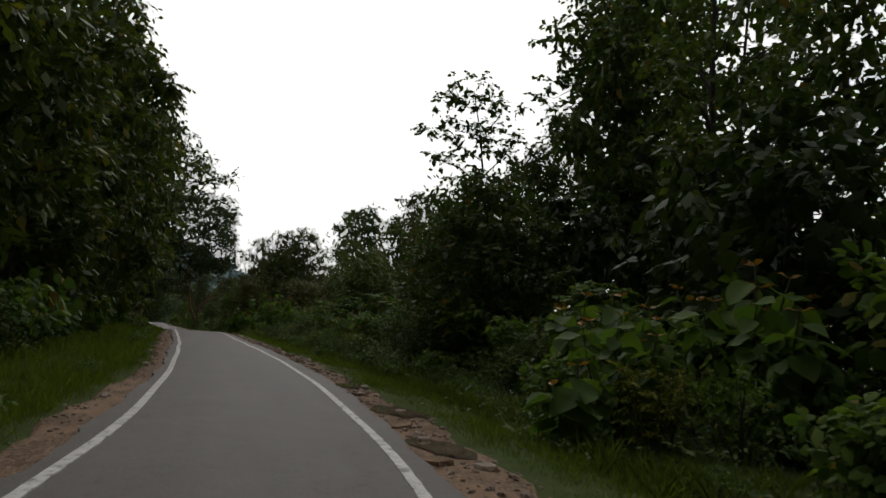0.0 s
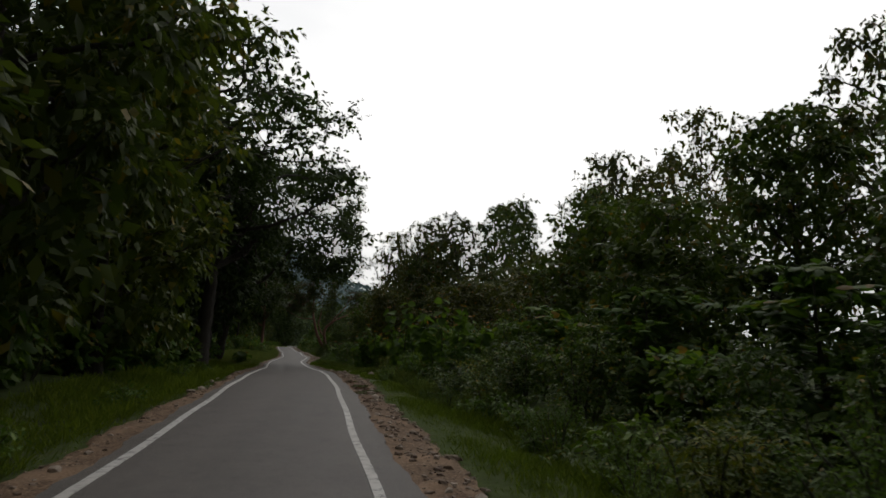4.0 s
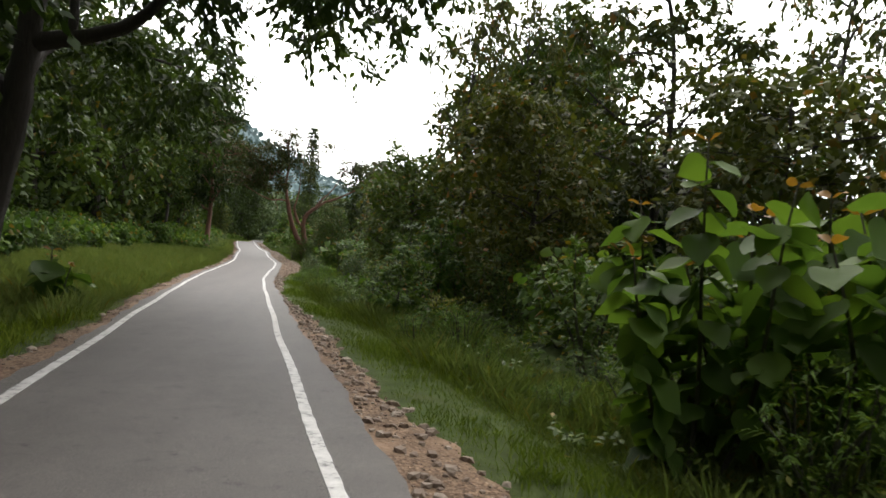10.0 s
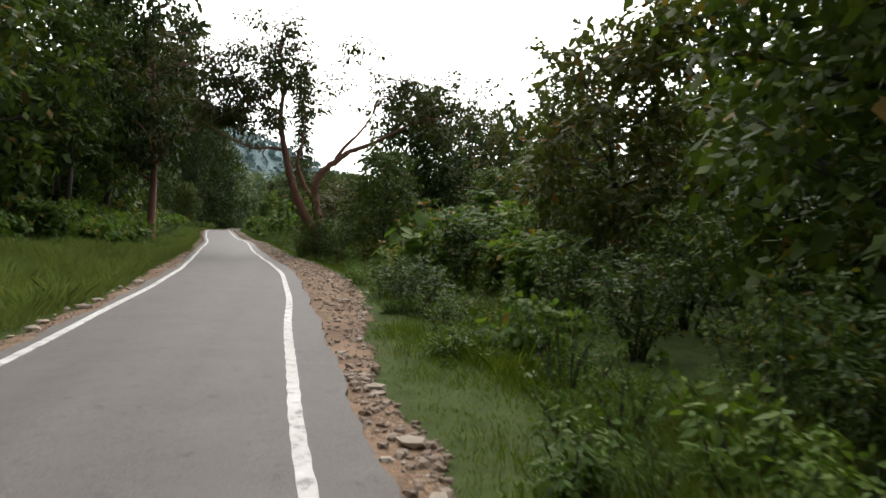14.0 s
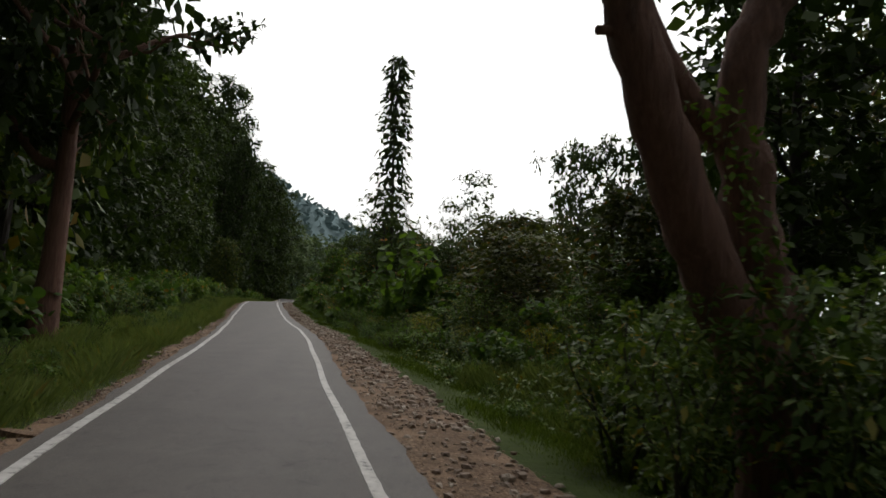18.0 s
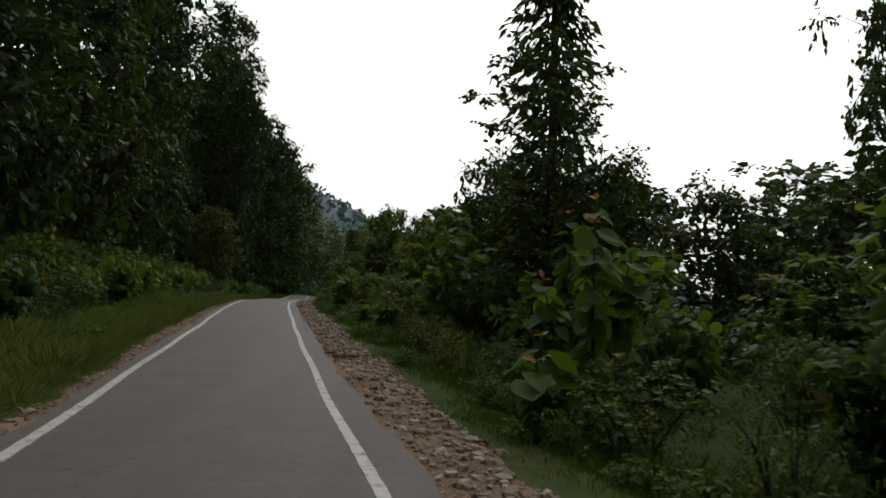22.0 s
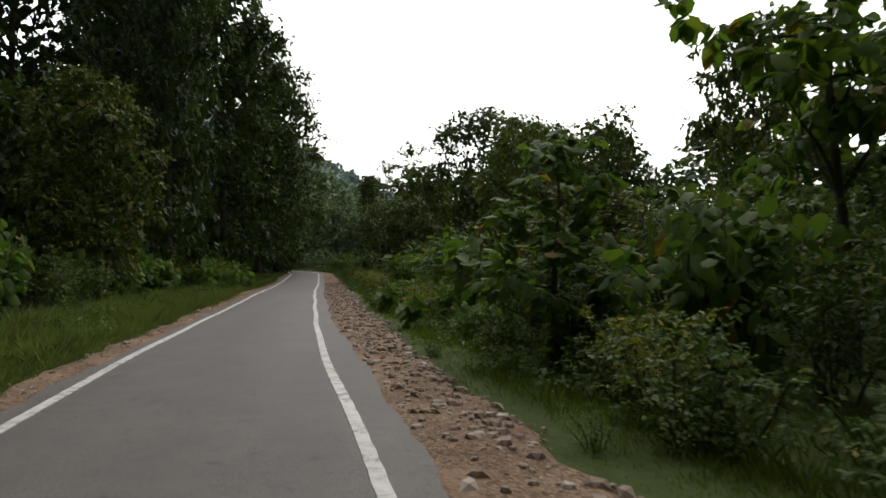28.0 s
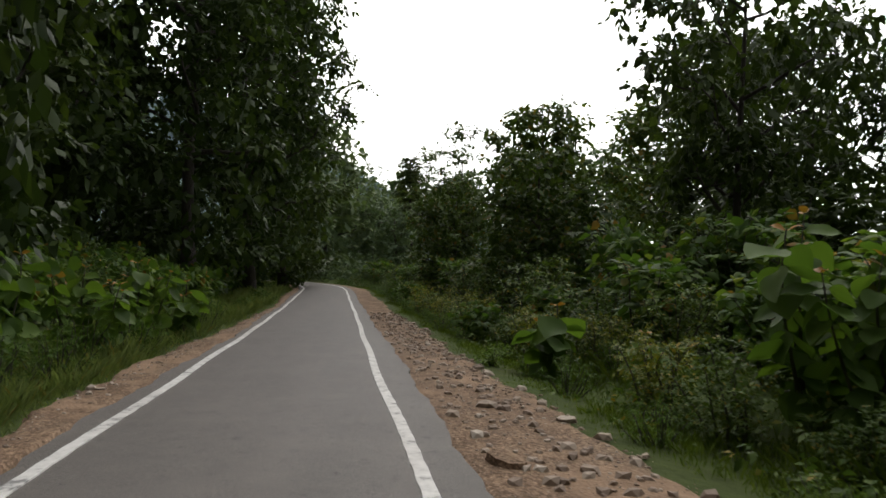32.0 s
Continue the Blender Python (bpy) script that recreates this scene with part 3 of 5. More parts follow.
    z = mid + half * rng.uniform(-0.9, 0.85, m)
    a = rng.random(m) * 6.283
    rr = hull(z) * 0.7 * rng.random(m) ** 0.45
    deep = np.stack([np.cos(a) * rr + lean[0] * z / h, np.sin(a) * rr + lean[1] * z / h, z], -1)
    pos, axis = np.concatenate([pos, deep]), np.concatenate([axis, ball(rng, m) + (0, 0, -0.5)])
    size = np.concatenate([size, leaf * (1.0 + 0.7 * rng.random(m))])
    crown = leaf_mesh(name + "_crown", leafmat, pos, axis, size, rng, wide, 0.2, fine)
    ob = empty(name)
    part("trunk", wood.mesh(name + "_trunk", bark), ob, "trunk with spreading limbs")
    tagged(part("crown", crown, ob), kind="stuff")
    return tagged(ob, label, category, kind="thing")


def make_shrub(name, seed, h, r, leaves, leaf, leafmat, label, stems=6, category="shrub", fine=False, wide=0.5, low=0.05, per=10, twig=0.42):
    """A shrub: arching stems that carry leaf sprays from near the ground to their tips."""
    rng = np.random.default_rng(seed)
    wood = Shape()
    n = leaves // per // stems
    base, way, size = [], [], []
    for i in range(stems):
        a, k = i * 2.4 + rng.random(), (i + 0.5) / stems
        end = np.array([math.cos(a) * r * k**0.6 * 0.85, math.sin(a) * r * k**0.6 * 0.85, h * (1.0 - 0.5 * k * rng.random())])
        p = bend((end[0] * 0.15, end[1] * 0.15, -0.15), end, 7, rng, 0.06)
        p[:, 2] += 0.08 * h * np.sin(np.linspace(0, np.pi, 7))
        tube(wood, p, np.linspace(0.028, 0.007, 7) * (0.6 + 0.2 * h), 5)
        for q in range(n):
            j = 6 * (0.16 + 0.84 * ((q + rng.random()) / n) ** 0.8)
            c = p[int(min(j, 5.99))] * (1 - j % 1) + p[min(int(j) + 1, 6)] * (j % 1)
            b = q * 2.4 + rng.normal() * 0.5
            base.append(c), way.append((math.cos(b), math.sin(b), 0.25 + 0.45 * rng.random() + (0.9 if j > 5.4 else 0)))
            size.append(twig * r * (1.25 - 0.09 * j) * (0.7 + 0.5 * rng.random()))
    pos, axis, length = sprays(rng, np.array(base), np.array(way), np.array(size), per, leaf, 0.45, 0.95, 0.32)
    pos[:, 2] = np.maximum(pos[:, 2], low + 0.1 * rng.random(len(pos)))
    ob = empty(name)
    tagged(part("stem", wood.mesh(name + "_stem", M_STEM), ob, "thin woody stem clump"), kind="stuff")
    tagged(part("foliage", leaf_mesh(name + "_foliage", leafmat, pos, axis, length, rng, wide, 0.25, fine), ob), kind="stuff")
    return tagged(ob, label, category, kind="thing")


PROTO, SIZE, USED = {}, {}, set()
away = pose(0, -400, -60)


def proto(key, h, r, ob):
    PROTO[key], SIZE[key] = ob, (h, r)
    ob.matrix_basis = away


proto("broad", 14, 5.0, make_tree("forest_tree", 11, 14, 5.0, 0.1, 14, 7600, 0.34, 1.15, M_BARK, M_LEAF_DARK, 0.26, "tall dark green broadleaf forest tree"))
proto("tall", 24, 6.0, make_tree("tall_forest_tree", 27, 24, 6.0, 0.02, 24, 15000, 0.38, 1.35, M_BARK, M_LEAF_DARK, 0.36, "very tall dark green forest tree", power=4.0))
proto("giant", 36, 6.4, make_tree("tall_forest_tree", 47, 36, 6.4, 0.05, 34, 22000, 0.4, 1.5, M_BARK, M_LEAF_DARK, 0.4, "very tall dark green forest tree", power=4.0))
proto("broad2", 14, 4.6, make_tree("forest_tree", 12, 14, 4.6, 0.05, 15, 7000, 0.33, 1.05, M_BARK, M_LEAF_MID, 0.24, "leafy green forest tree with a deep crown"))
proto("teak", 14, 4.2, make_tree("teak_tree", 17, 14, 4.2, 0.05, 18, 11500, 0.31, 0.95, M_BARK, M_LEAF_TEAK, 0.22, "tall teak tree with large yellowish green leaves", wide=0.6, hang=0.6))
proto("young", 5, 1.6, make_tree("young_teak_tree", 36, 5, 1.6, 0.1, 14, 1300, 0.27, 0.5, M_STEM, M_TEAK, 0.07, "young teak tree with large pale drooping leaves", wide=0.66, fine=True, hang=0.6, heart=0.0))
proto("canopy", 6.5, 2.2, make_tree("young_teak_tree", 46, 6.5, 2.2, 0.55, 10, 1100, 0.3, 0.5, M_STEM, M_TEAK, 0.09, "young teak tree with high branches of large light leaves", wide=0.66, fine=True, hang=0.5, heart=0.0))
proto("open", 13, 4.6, make_tree("open_crowned_tree", 13, 13, 4.6, 0.3, 13, 6400, 0.25, 0.85, M_BARK, M_LEAF_BRONZE, 0.2, "open-crowned tree with olive bronze leaves and gaps", heart=0.35))
proto("old", 19, 9.0, make_tree("old_spreading_tree", 38, 19, 9.0, 0.42, 30, 21000, 0.3, 1.25, M_BARK, M_LEAF_DARK, 0.42, "old dark spreading tree reaching over the road", heart=0.3))
proto("red", 20, 6.0, make_tree("red_trunked_tree", 37, 20, 6.0, 0.24, 22, 10000, 0.34, 1.05, M_BARK_RED, M_LEAF_DARK, 0.36, "tall leafy tree with a reddish buttressed trunk"))
proto("slim", 14, 2.6, make_tree("slender_tree", 14, 14, 2.6, 0.25, 15, 4200, 0.21, 0.6, M_BARK, M_LEAF_MID, 0.14, "slender forest tree with a thin airy crown", heart=0.35))
proto("bare", 9, 3.0, make_tree("half_bare_tree", 34, 9, 3.0, 0.3, 14, 1500, 0.19, 0.5, M_BARK, M_LEAF_BRONZE, 0.1, "thin half-bare tree with crooked branches", bare=0.7, heart=0.0))
proto("bushy", 7, 3.1, make_tree("small_bushy_tree", 15, 7, 3.1, 0.02, 15, 7200, 0.2, 0.8, M_BARK, M_LEAF_MID, 0.12, "small dense bushy tree leafy to the ground"))
proto("olive", 7, 3.1, make_tree("small_bushy_tree", 18, 7, 3.1, 0.02, 15, 7200, 0.18, 0.8, M_BARK, M_LEAF_BRONZE, 0.12, "small olive green bushy tree leafy to the ground"))
proto("back", 6, 3.1, make_tree("small_bushy_tree", 35, 6, 3.1, 0.0, 8, 1900, 0.36, 0.9, M_BARK, M_LEAF_DARK, 0.12, "small bushy tree deep in the forest edge"))
proto("umbrella", 9, 4.0, make_tree("flat_topped_tree", 19, 9, 4.0, 0.42, 13, 6000, 0.24, 0.75, M_BARK, M_LEAF_DARK, 0.16, "flat-topped tree with layered dark foliage", heart=0.35))
proto("wood", 14, 4.6, make_tree("forest_tree", 44, 14, 4.6, 0.05, 10, 2600, 0.52, 1.3, M_BARK, M_LEAF_DARK, 0.24, "forest tree standing deep in the wood"))
proto("far", 15, 5.2, make_tree("far_tree", 16, 15, 5.2, 0.03, 12, 3000, 0.56, 1.4, M_BARK, M_LEAF_FAR, 0.25, "distant forest tree with haze in its leaf colour"))
proto("shrub", 1.7, 1.4, make_shrub("shrub", 21, 1.6, 1.15, 2000, 0.1, M_SHRUB, "dense green roadside shrub with small leaves", 7, wide=0.6, per=12))
proto("shrub2", 2.4, 1.6, make_shrub("tall_shrub", 22, 2.3, 1.3, 2100, 0.14, M_SHRUB, "tall green shrub with arching leafy stems", 9, wide=0.5, per=9))
proto("gold", 1.3, 1.1, make_shrub("yellowing_shrub", 25, 1.2, 0.9, 1500, 0.1, M_GOLD, "yellowish green fine-leaved roadside shrub", 8, wide=0.4, per=12))
proto("herb", 1.0, 1.2, make_shrub("feathery_herb", 28, 0.95, 1.0, 1300, 0.085, M_HERB, "low feathery green herb clump in the verge", 12, wide=0.26, per=12, twig=0.34))
proto("weed", 0.8, 0.8, make_shrub("roadside_weed", 26, 0.7, 0.66, 520, 0.13, M_HERB, "low leafy roadside weed in the verge", 7, per=6))
proto("thicket", 1.4, 1.6, make_shrub("teak_thicket", 23, 1.3, 1.3, 480, 0.29, M_TEAK, "low thicket of broad-leaved teak shoots", 9, fine=True, wide=0.68, per=4, twig=0.36))
proto("bed", 1.4, 1.6, make_shrub("teak_thicket", 29, 1.35, 1.3, 400, 0.37, M_TEAK, "low bed of broad-leaved teak shoots", 9, fine=True, wide=0.7, per=4, twig=0.36))
proto("thicket2", 2.5, 1.7, make_shrub("teak_thicket", 24, 2.3, 1.3, 560, 0.31, M_TEAK, "head-high thicket of broad-leaved teak shoots", 9, fine=True, wide=0.68, per=4, twig=0.34))


def place(key, m, label="", group=""):
    if key not in USED:
        USED.add(key)
        ob = PROTO[key]
    else:
        ob = copy_thing(PROTO[key], Matrix.Identity(4))
    ob.matrix_basis = m
    return tagged(ob, label, group=group)


def grow(key, x, y, h, r=None, turn=None, label="", group="", lean=0.0):
    """A plant of height h and crown radius r at a place on the ground."""
    h0, r0 = SIZE[key]
    w = h / h0 if r is None else r / r0
    z = float(land(np.array(x), np.array(float(y))))
    turn = (x * 37.7 + y * 61.3) % 360 if turn is None else turn
    return place(key, pose(x, y, z - 0.03, 0, lean, 0) @ pose(0, 0, 0, 0, 0, turn) @ Matrix.Diagonal((w, w, h / h0, 1)), label, group)


def beside(key, u, y, h, r=None, group="", label=""):
    """The same, u metres to the right of the road's middle."""
    return grow(key, float(cx(y)) + u, y, h, r, group=group, label=label)


def hedge(name, n, span, u0, u1, low, high, leaf, material, label, seed, fine=False, wide=0.55, category="undergrowth"):
    """Deep undergrowth behind the single shrubs, too dense to tell plants apart."""
    g = np.random.default_rng(seed)
    m = int((span[1] - span[0]) * abs(u1 - u0) / 1.1)
    cy = span[0] + (span[1] - span[0]) * g.random(m)
    cu = u0 + (u1 - u0) * g.random(m)
    k = np.abs(cu - u0) / abs(u1 - u0)
    top = (low + (high - low) * k) * (0.65 + 0.5 * g.random(m))
    x = cx(cy) + cu
    base = land(x, cy)
    q = n // 8
    pick = g.integers(0, m, q)
    d = ball(g, q)
    d[:, 2] = np.abs(d[:, 2]) * 1.0 - 0.1
    rr = (0.45 + 0.45 * g.random(q))[:, None]
    start = np.stack([x[pick], cy[pick], base[pick]], -1) + d * rr * np.stack([np.full(q, 1.15), np.full(q, 1.15), top[pick]], -1)
    pos, axis, length = sprays(g, start, d * (1, 1, 0.5) + (0, 0, 0.3), 2.6 * leaf * (0.7 + 0.6 * g.random(q)), 8, leaf)
    return tagged(new(name, leaf_mesh(name, material, pos, axis, length, g, wide, 0.25, fine)), label, category, kind="stuff")

# ---- plants with a shape of their own ----
def big_leaf(name, material, length, wide, curl, seed):
    """One large teak leaf: an oval blade, folded along its midrib and bending down to the tip."""
    rng = np.random.default_rng(seed)
    k = np.linspace(0, 1, 7)
    half = wide * 0.5 * np.sin(np.pi * np.clip(k, 0.02, 0.985) ** 0.8) ** 0.75
    x = length * (0.12 + 0.88 * k)
    z = -curl * length * k**2 + 0.05 * length * np.sin(k * 5 + seed)
    wave = 0.03 * length * np.sin(k * 9 + rng.random() * 6)
    rows = [np.stack([x, s * half, z + lift * half + wave * abs(s) * s], -1) for s, lift in ((-1, 0.28), (-0.5, 0.1), (0, 0.0), (0.5, 0.1), (1, 0.28))]
    v = np.stack(rows, 1).reshape(-1, 3)
    s = Shape()
    f = [(i * 5 + j, (i + 1) * 5 + j, (i + 1) * 5 + j + 1, i * 5 + j + 1) for i in range(6) for j in range(4)]
    s.add(v, f)
    tube(s, [(-0.02, 0, 0.015), (length * 0.14, 0, 0)], [0.008, 0.006], 4)
    return s.mesh(name, material)


LEAVES = [big_leaf("leaf", M_TEAK, 0.52, 0.46, 0.22, 1), big_leaf("leaf", M_TEAK, 0.48, 0.4, 0.38, 2), big_leaf("leaf", M_TEAK, 0.56, 0.5, 0.12, 3)]
YOUNG = big_leaf("leaf", M_TEAK_YOUNG, 0.22, 0.13, 0.2, 4)


def make_sapling(seed, h, pairs, label, spread=1.0, shoots=1, apart=0.3):
    """A young teak: straight stems with crossed pairs of large drooping leaves, bronze at the tip."""
    rng = np.random.default_rng(seed)
    ob = empty("teak_sapling")
    for q in range(shoots):
        wood = Shape()
        a = q * 2.3 + rng.random()
        off = 0.0 if q == 0 else apart * (0.8 + 0.5 * rng.random())
        hh = h * (1.0 if q == 0 else 0.6 + 0.36 * rng.random())
        top = np.array([math.cos(a) * off * 1.9, math.sin(a) * off * 1.9, hh])
        spine = bend((math.cos(a) * off * 0.3, math.sin(a) * off * 0.3, -0.2), top, 8, rng, 0.02)
        tube(wood, spine, np.linspace(0.035, 0.01, 8), 6)
        part("stem", wood.mesh("sapling_stem", M_STEM), ob)
        for i in range(pairs):
            k = 0.3 + 0.69 * i / max(1, pairs - 1)
            j = k * 7
            p = spine[int(j)] * (1 - j % 1) + spine[min(7, int(j) + 1)] * (j % 1)
            tip = i == pairs - 1
            for side in (0, 180) if i % 3 or tip else (0, 120, 240):
                yaw = i * 77 + side + rng.normal() * 18 + a * 57
                pitch = -25 + rng.normal() * 12 if tip else 42 - 40 * k**2 + rng.normal() * 16
                size = (0.8 + 0.4 * rng.random()) * (1.0 if k < 0.7 else 1.12) * spread
                leaf = part("leaf", YOUNG if tip else LEAVES[int(rng.integers(3))], ob, "bronze young leaf" if tip else "")
                leaf.matrix_basis = pose(*p, rng.normal() * 22, pitch, yaw) @ Matrix.Diagonal((size, size, size, 1))
    return tagged(ob, label, "sapling", "teak saplings by the road", "thing")


proto("sapling_tall", 3.6, 1.2, make_sapling(31, 3.6, 13, "tall teak sapling with very large drooping leaves", 0.74, 5, 0.55))
proto("sapling_wide", 2.6, 1.1, make_sapling(32, 2.6, 9, "many-stemmed teak sapling with broad green leaves", 0.8, 5, 0.42))
proto("sapling_low", 1.2, 0.8, make_sapling(33, 1.2, 7, "low teak shoot with broad leaves", 0.8, 2, 0.16))

# the old forked tree with reddish bark beside the road
def limb(shape, pts, r0, r1, rng, sides=9):
    pts = np.asarray(pts, float)
    n = len(pts)
    t = np.linspace(0, n - 1, (n - 1) * 4 + 1)
    path = np.stack([np.interp(t, range(n), pts[:, i]) for i in range(3)], 1)
    k = np.array([0.25, 0.5, 0.25])
    for _ in range(3):
        inner = path[:-2] * k[0] + path[1:-1] * k[1] + path[2:] * k[2]
        path = np.concatenate([path[:1], inner, path[-1:]])
    path[1:-1] += rng.normal(size=(len(path) - 2, 3)) * r1 * 0.1
    tube(shape, path, np.linspace(r0, r1, len(path)), sides, rng, 0.05)
    return path


def make_forked_tree(x, y):
    rng = np.random.default_rng(41)
    z = float(land(np.array(x), np.array(y)))
    ob = empty("old_forked_tree", pose(x, y, z))
    left, right = Shape(), Shape()
    limb(left, [(-0.1, -0.1, -0.3), (-0.14, -0.1, 1.2), (-0.46, -0.1, 1.79), (-0.79, -0.2, 2.35), (-1.1, -0.3, 2.99), (-1.45, -0.4, 3.81), (-1.65, -0.4, 4.56), (-1.8, -0.4, 5.22), (-1.94, -0.4, 5.88), (-2.05, -0.4, 6.45)], 0.29, 0.15, rng, 14)
    limb(left, [(-2.05, -0.4, 6.45), (-2.25, -0.4, 7.65), (-1.95, -0.2, 9.25), (-2.35, -0.2, 11.05), (-2.05, 0, 12.65)], 0.15, 0.04, rng, 7)
    limb(left, [(-1.94, -0.4, 5.83), (-2.13, -0.4, 5.85), (-2.49, -0.6, 5.87), (-2.86, -0.8, 5.87), (-3.43, -1, 5.71), (-4.63, -1.2, 6.21), (-6.03, -1.1, 7.01)], 0.12, 0.03, rng, 7)
    limb(left, [(-2.86, -0.8, 5.87), (-3.11, -0.9, 5.52), (-2.76, -0.9, 5.17), (-2.86, -0.95, 4.77)], 0.05, 0.015, rng, 5)
    limb(left, [(-1.45, -0.4, 4.01), (-1.65, -0.42, 4.07), (-1.85, -0.45, 4.06)], 0.055, 0.04, rng, 7)
    limb(right, [(0.14, 0.06, -0.3), (0.1, 0.06, 1.2), (-0.09, 0.05, 1.89), (-0.22, 0.1, 2.77), (-0.35, 0.1, 3.45), (-0.32, 0.1, 4.15), (-0.02, 0.1, 4.76), (0.62, 0.1, 5.29), (1.44, 0.1, 5.95)], 0.28, 0.15, rng, 14)
    limb(right, [(0.34, 0, -0.3), (0.3, -0.02, 1.4), (-0.1, 0.07, 2.67), (-0.29, 0.1, 3.35)], 0.15, 0.09, rng, 9)
    limb(right, [(-0.43, 0.15, 3.41), (-0.83, 0.25, 3.86), (-1.12, 0.35, 4.57), (-1.33, 0.4, 5.29), (-1.13, 0.4, 5.81), (-0.95, 0.5, 6.9)], 0.16, 0.06, rng, 9)
    limb(right, [(-0.95, 0.5, 6.9), (-0.85, 0.6, 8.1), (-1.15, 0.6, 9.3)], 0.06, 0.02, rng, 6)
    limb(right, [(-1.35, -0.3, 3.26), (-1.29, -0.28, 3.71), (-1.3, -0.28, 3.93)], 0.06, 0.05, rng, 7)
    limb(right, [(1.44, 0.1, 5.95), (2.07, 0.1, 6.17), (2.7, 0.1, 6.43), (3.78, 0.1, 7.02), (5.38, 0, 7.92), (6.78, -0.1, 8.02), (7.58, 0, 8.62)], 0.14, 0.035, rng, 8)
    limb(right, [(0.72, 0.1, 5.5), (1.27, 0.2, 6.28), (2.04, 0.3, 7), (2.84, 0.5, 8.2), (3.24, 0.7, 9.6)], 0.11, 0.03, rng, 7)
    part("trunk", left.mesh("leaning_trunk", M_BARK_RED), ob, "leaning bare reddish trunk with crooked limbs")
    part("trunk", right.mesh("forked_trunk", M_BARK_RED), ob, "thick forked reddish trunk with old wounds")
    hole = Shape()
    ring = np.arange(9) * 2 * np.pi / 9
    hole.add(np.concatenate([np.stack([0.05 * np.cos(ring), 0 * ring, 0.11 * np.sin(ring)], -1), np.stack([0.03 * np.cos(ring), 0.05 + 0 * ring, 0.08 * np.sin(ring)], -1)]),
             [(i, (i + 1) % 9, 9 + (i + 1) % 9, 9 + i) for i in range(9)] + [tuple(range(9, 18))])
    k = part("knot_hole", hole.mesh("knot_hole", M_BARK), ob, "dark knot hole")
    k.location = (-0.00, -0.20, 2.35)
    tips = np.array([(-3.6, -0.9, 7.3), (-4.6, -1.0, 7.0), (-5.3, -0.8, 7.8), (-3.0, -0.5, 8.0), (-4.0, -0.6, 6.6), (-6.0, -0.6, 7.4), (-2.9, -0.6, 7.0), (-1.9, 0.3, 12.4), (-2.2, 0.2, 11.0), (-4.8, -1.0, 8.6), (-6.2, -1.0, 9.5), (-5.4, -1.1, 9.4), (-0.7, 0.3, 10.0), (-1.4, 0.3, 11.6), (3.9, 0.6, 10.4), (3.4, 0.5, 9.4), (7.4, 0.3, 9.8), (-3.2, -0.4, 9.8), (-3.9, -0.9, 8.2), (-7.0, -1.1, 9.2), (5.4, 0.1, 8.6), (-4.4, -0.9, 7.0), (-5.0, -0.9, 6.8), (-2.6, 0.1, 10.4), (-2.0, 0.2, 9.4), (4.6, -0.3, 8.0), (6.0, -0.4, 8.6)])
    tips[:, 2] += np.where(tips[:, 0] < -2.5, 0.8, 0.0)
    twigs = Shape()
    ends = []
    for p in tips:
        for _ in range(8):
            e = p + rng.normal(size=3) * (1.15, 0.9, 0.75)
            tube(twigs, bend(p - (0, 0, 0.3), e, 5, rng, 0.12), np.linspace(0.032, 0.008, 5), 4)
            ends.append(e)
    part("twig_tangle", twigs.mesh("twig_tangle", M_BARK_RED), ob, "thin bare crooked twigs")["kind"] = "stuff"
    n = 260
    k = rng.random(n)
    pos = np.stack([-0.1 - 0.62 * k + 0.12 * rng.normal(size=n), -0.16 + 0.1 * rng.normal(size=n), 1.9 + 1.9 * k + 0.1 * rng.normal(size=n)], -1)
    part("climbing_leaves", leaf_mesh("climbing_leaves", M_HERB, pos, ball(rng, n) + (0, -0.6, 0), 0.07 + 0.06 * rng.random(n), rng, 0.6), ob, "small green climbing leaves between the trunks")["kind"] = "stuff"
    n = 9
    pos = np.stack([0.24 + 0.12 * rng.normal(size=n), -0.34 + 0.05 * rng.normal(size=n), 1.75 + 0.2 * rng.normal(size=n)], -1)
    part("climbing_leaves", leaf_mesh("broad_climbing_leaves", M_TEAK, pos, ball(rng, n) + (0.4, -0.5, 0.2), 0.26 + 0.1 * rng.random(n), rng, 0.7, fine=True), ob, "broad bright leaves at the foot of the trunk")["kind"] = "stuff"
    ends = np.array(ends)
    n = 14000
    pick = rng.integers(0, len(ends), n)
    d = ball(rng, n)
    pos = ends[pick] + d * (0.55 * rng.random((n, 1)) ** 0.5) * (1.2, 1.2, 0.8)
    part("leaves", leaf_mesh("sparse_leaves", M_LEAF_BRONZE, pos, d + (0, 0, -0.3), 0.17 + 0.1 * rng.random(n), rng, 0.55), ob, "sparse olive leaves at the twig ends")["kind"] = "stuff"
    return tagged(ob, "old forked tree with bare reddish trunks and crooked limbs", "tree", kind="thing")


make_forked_tree(-2.52, 136.6)


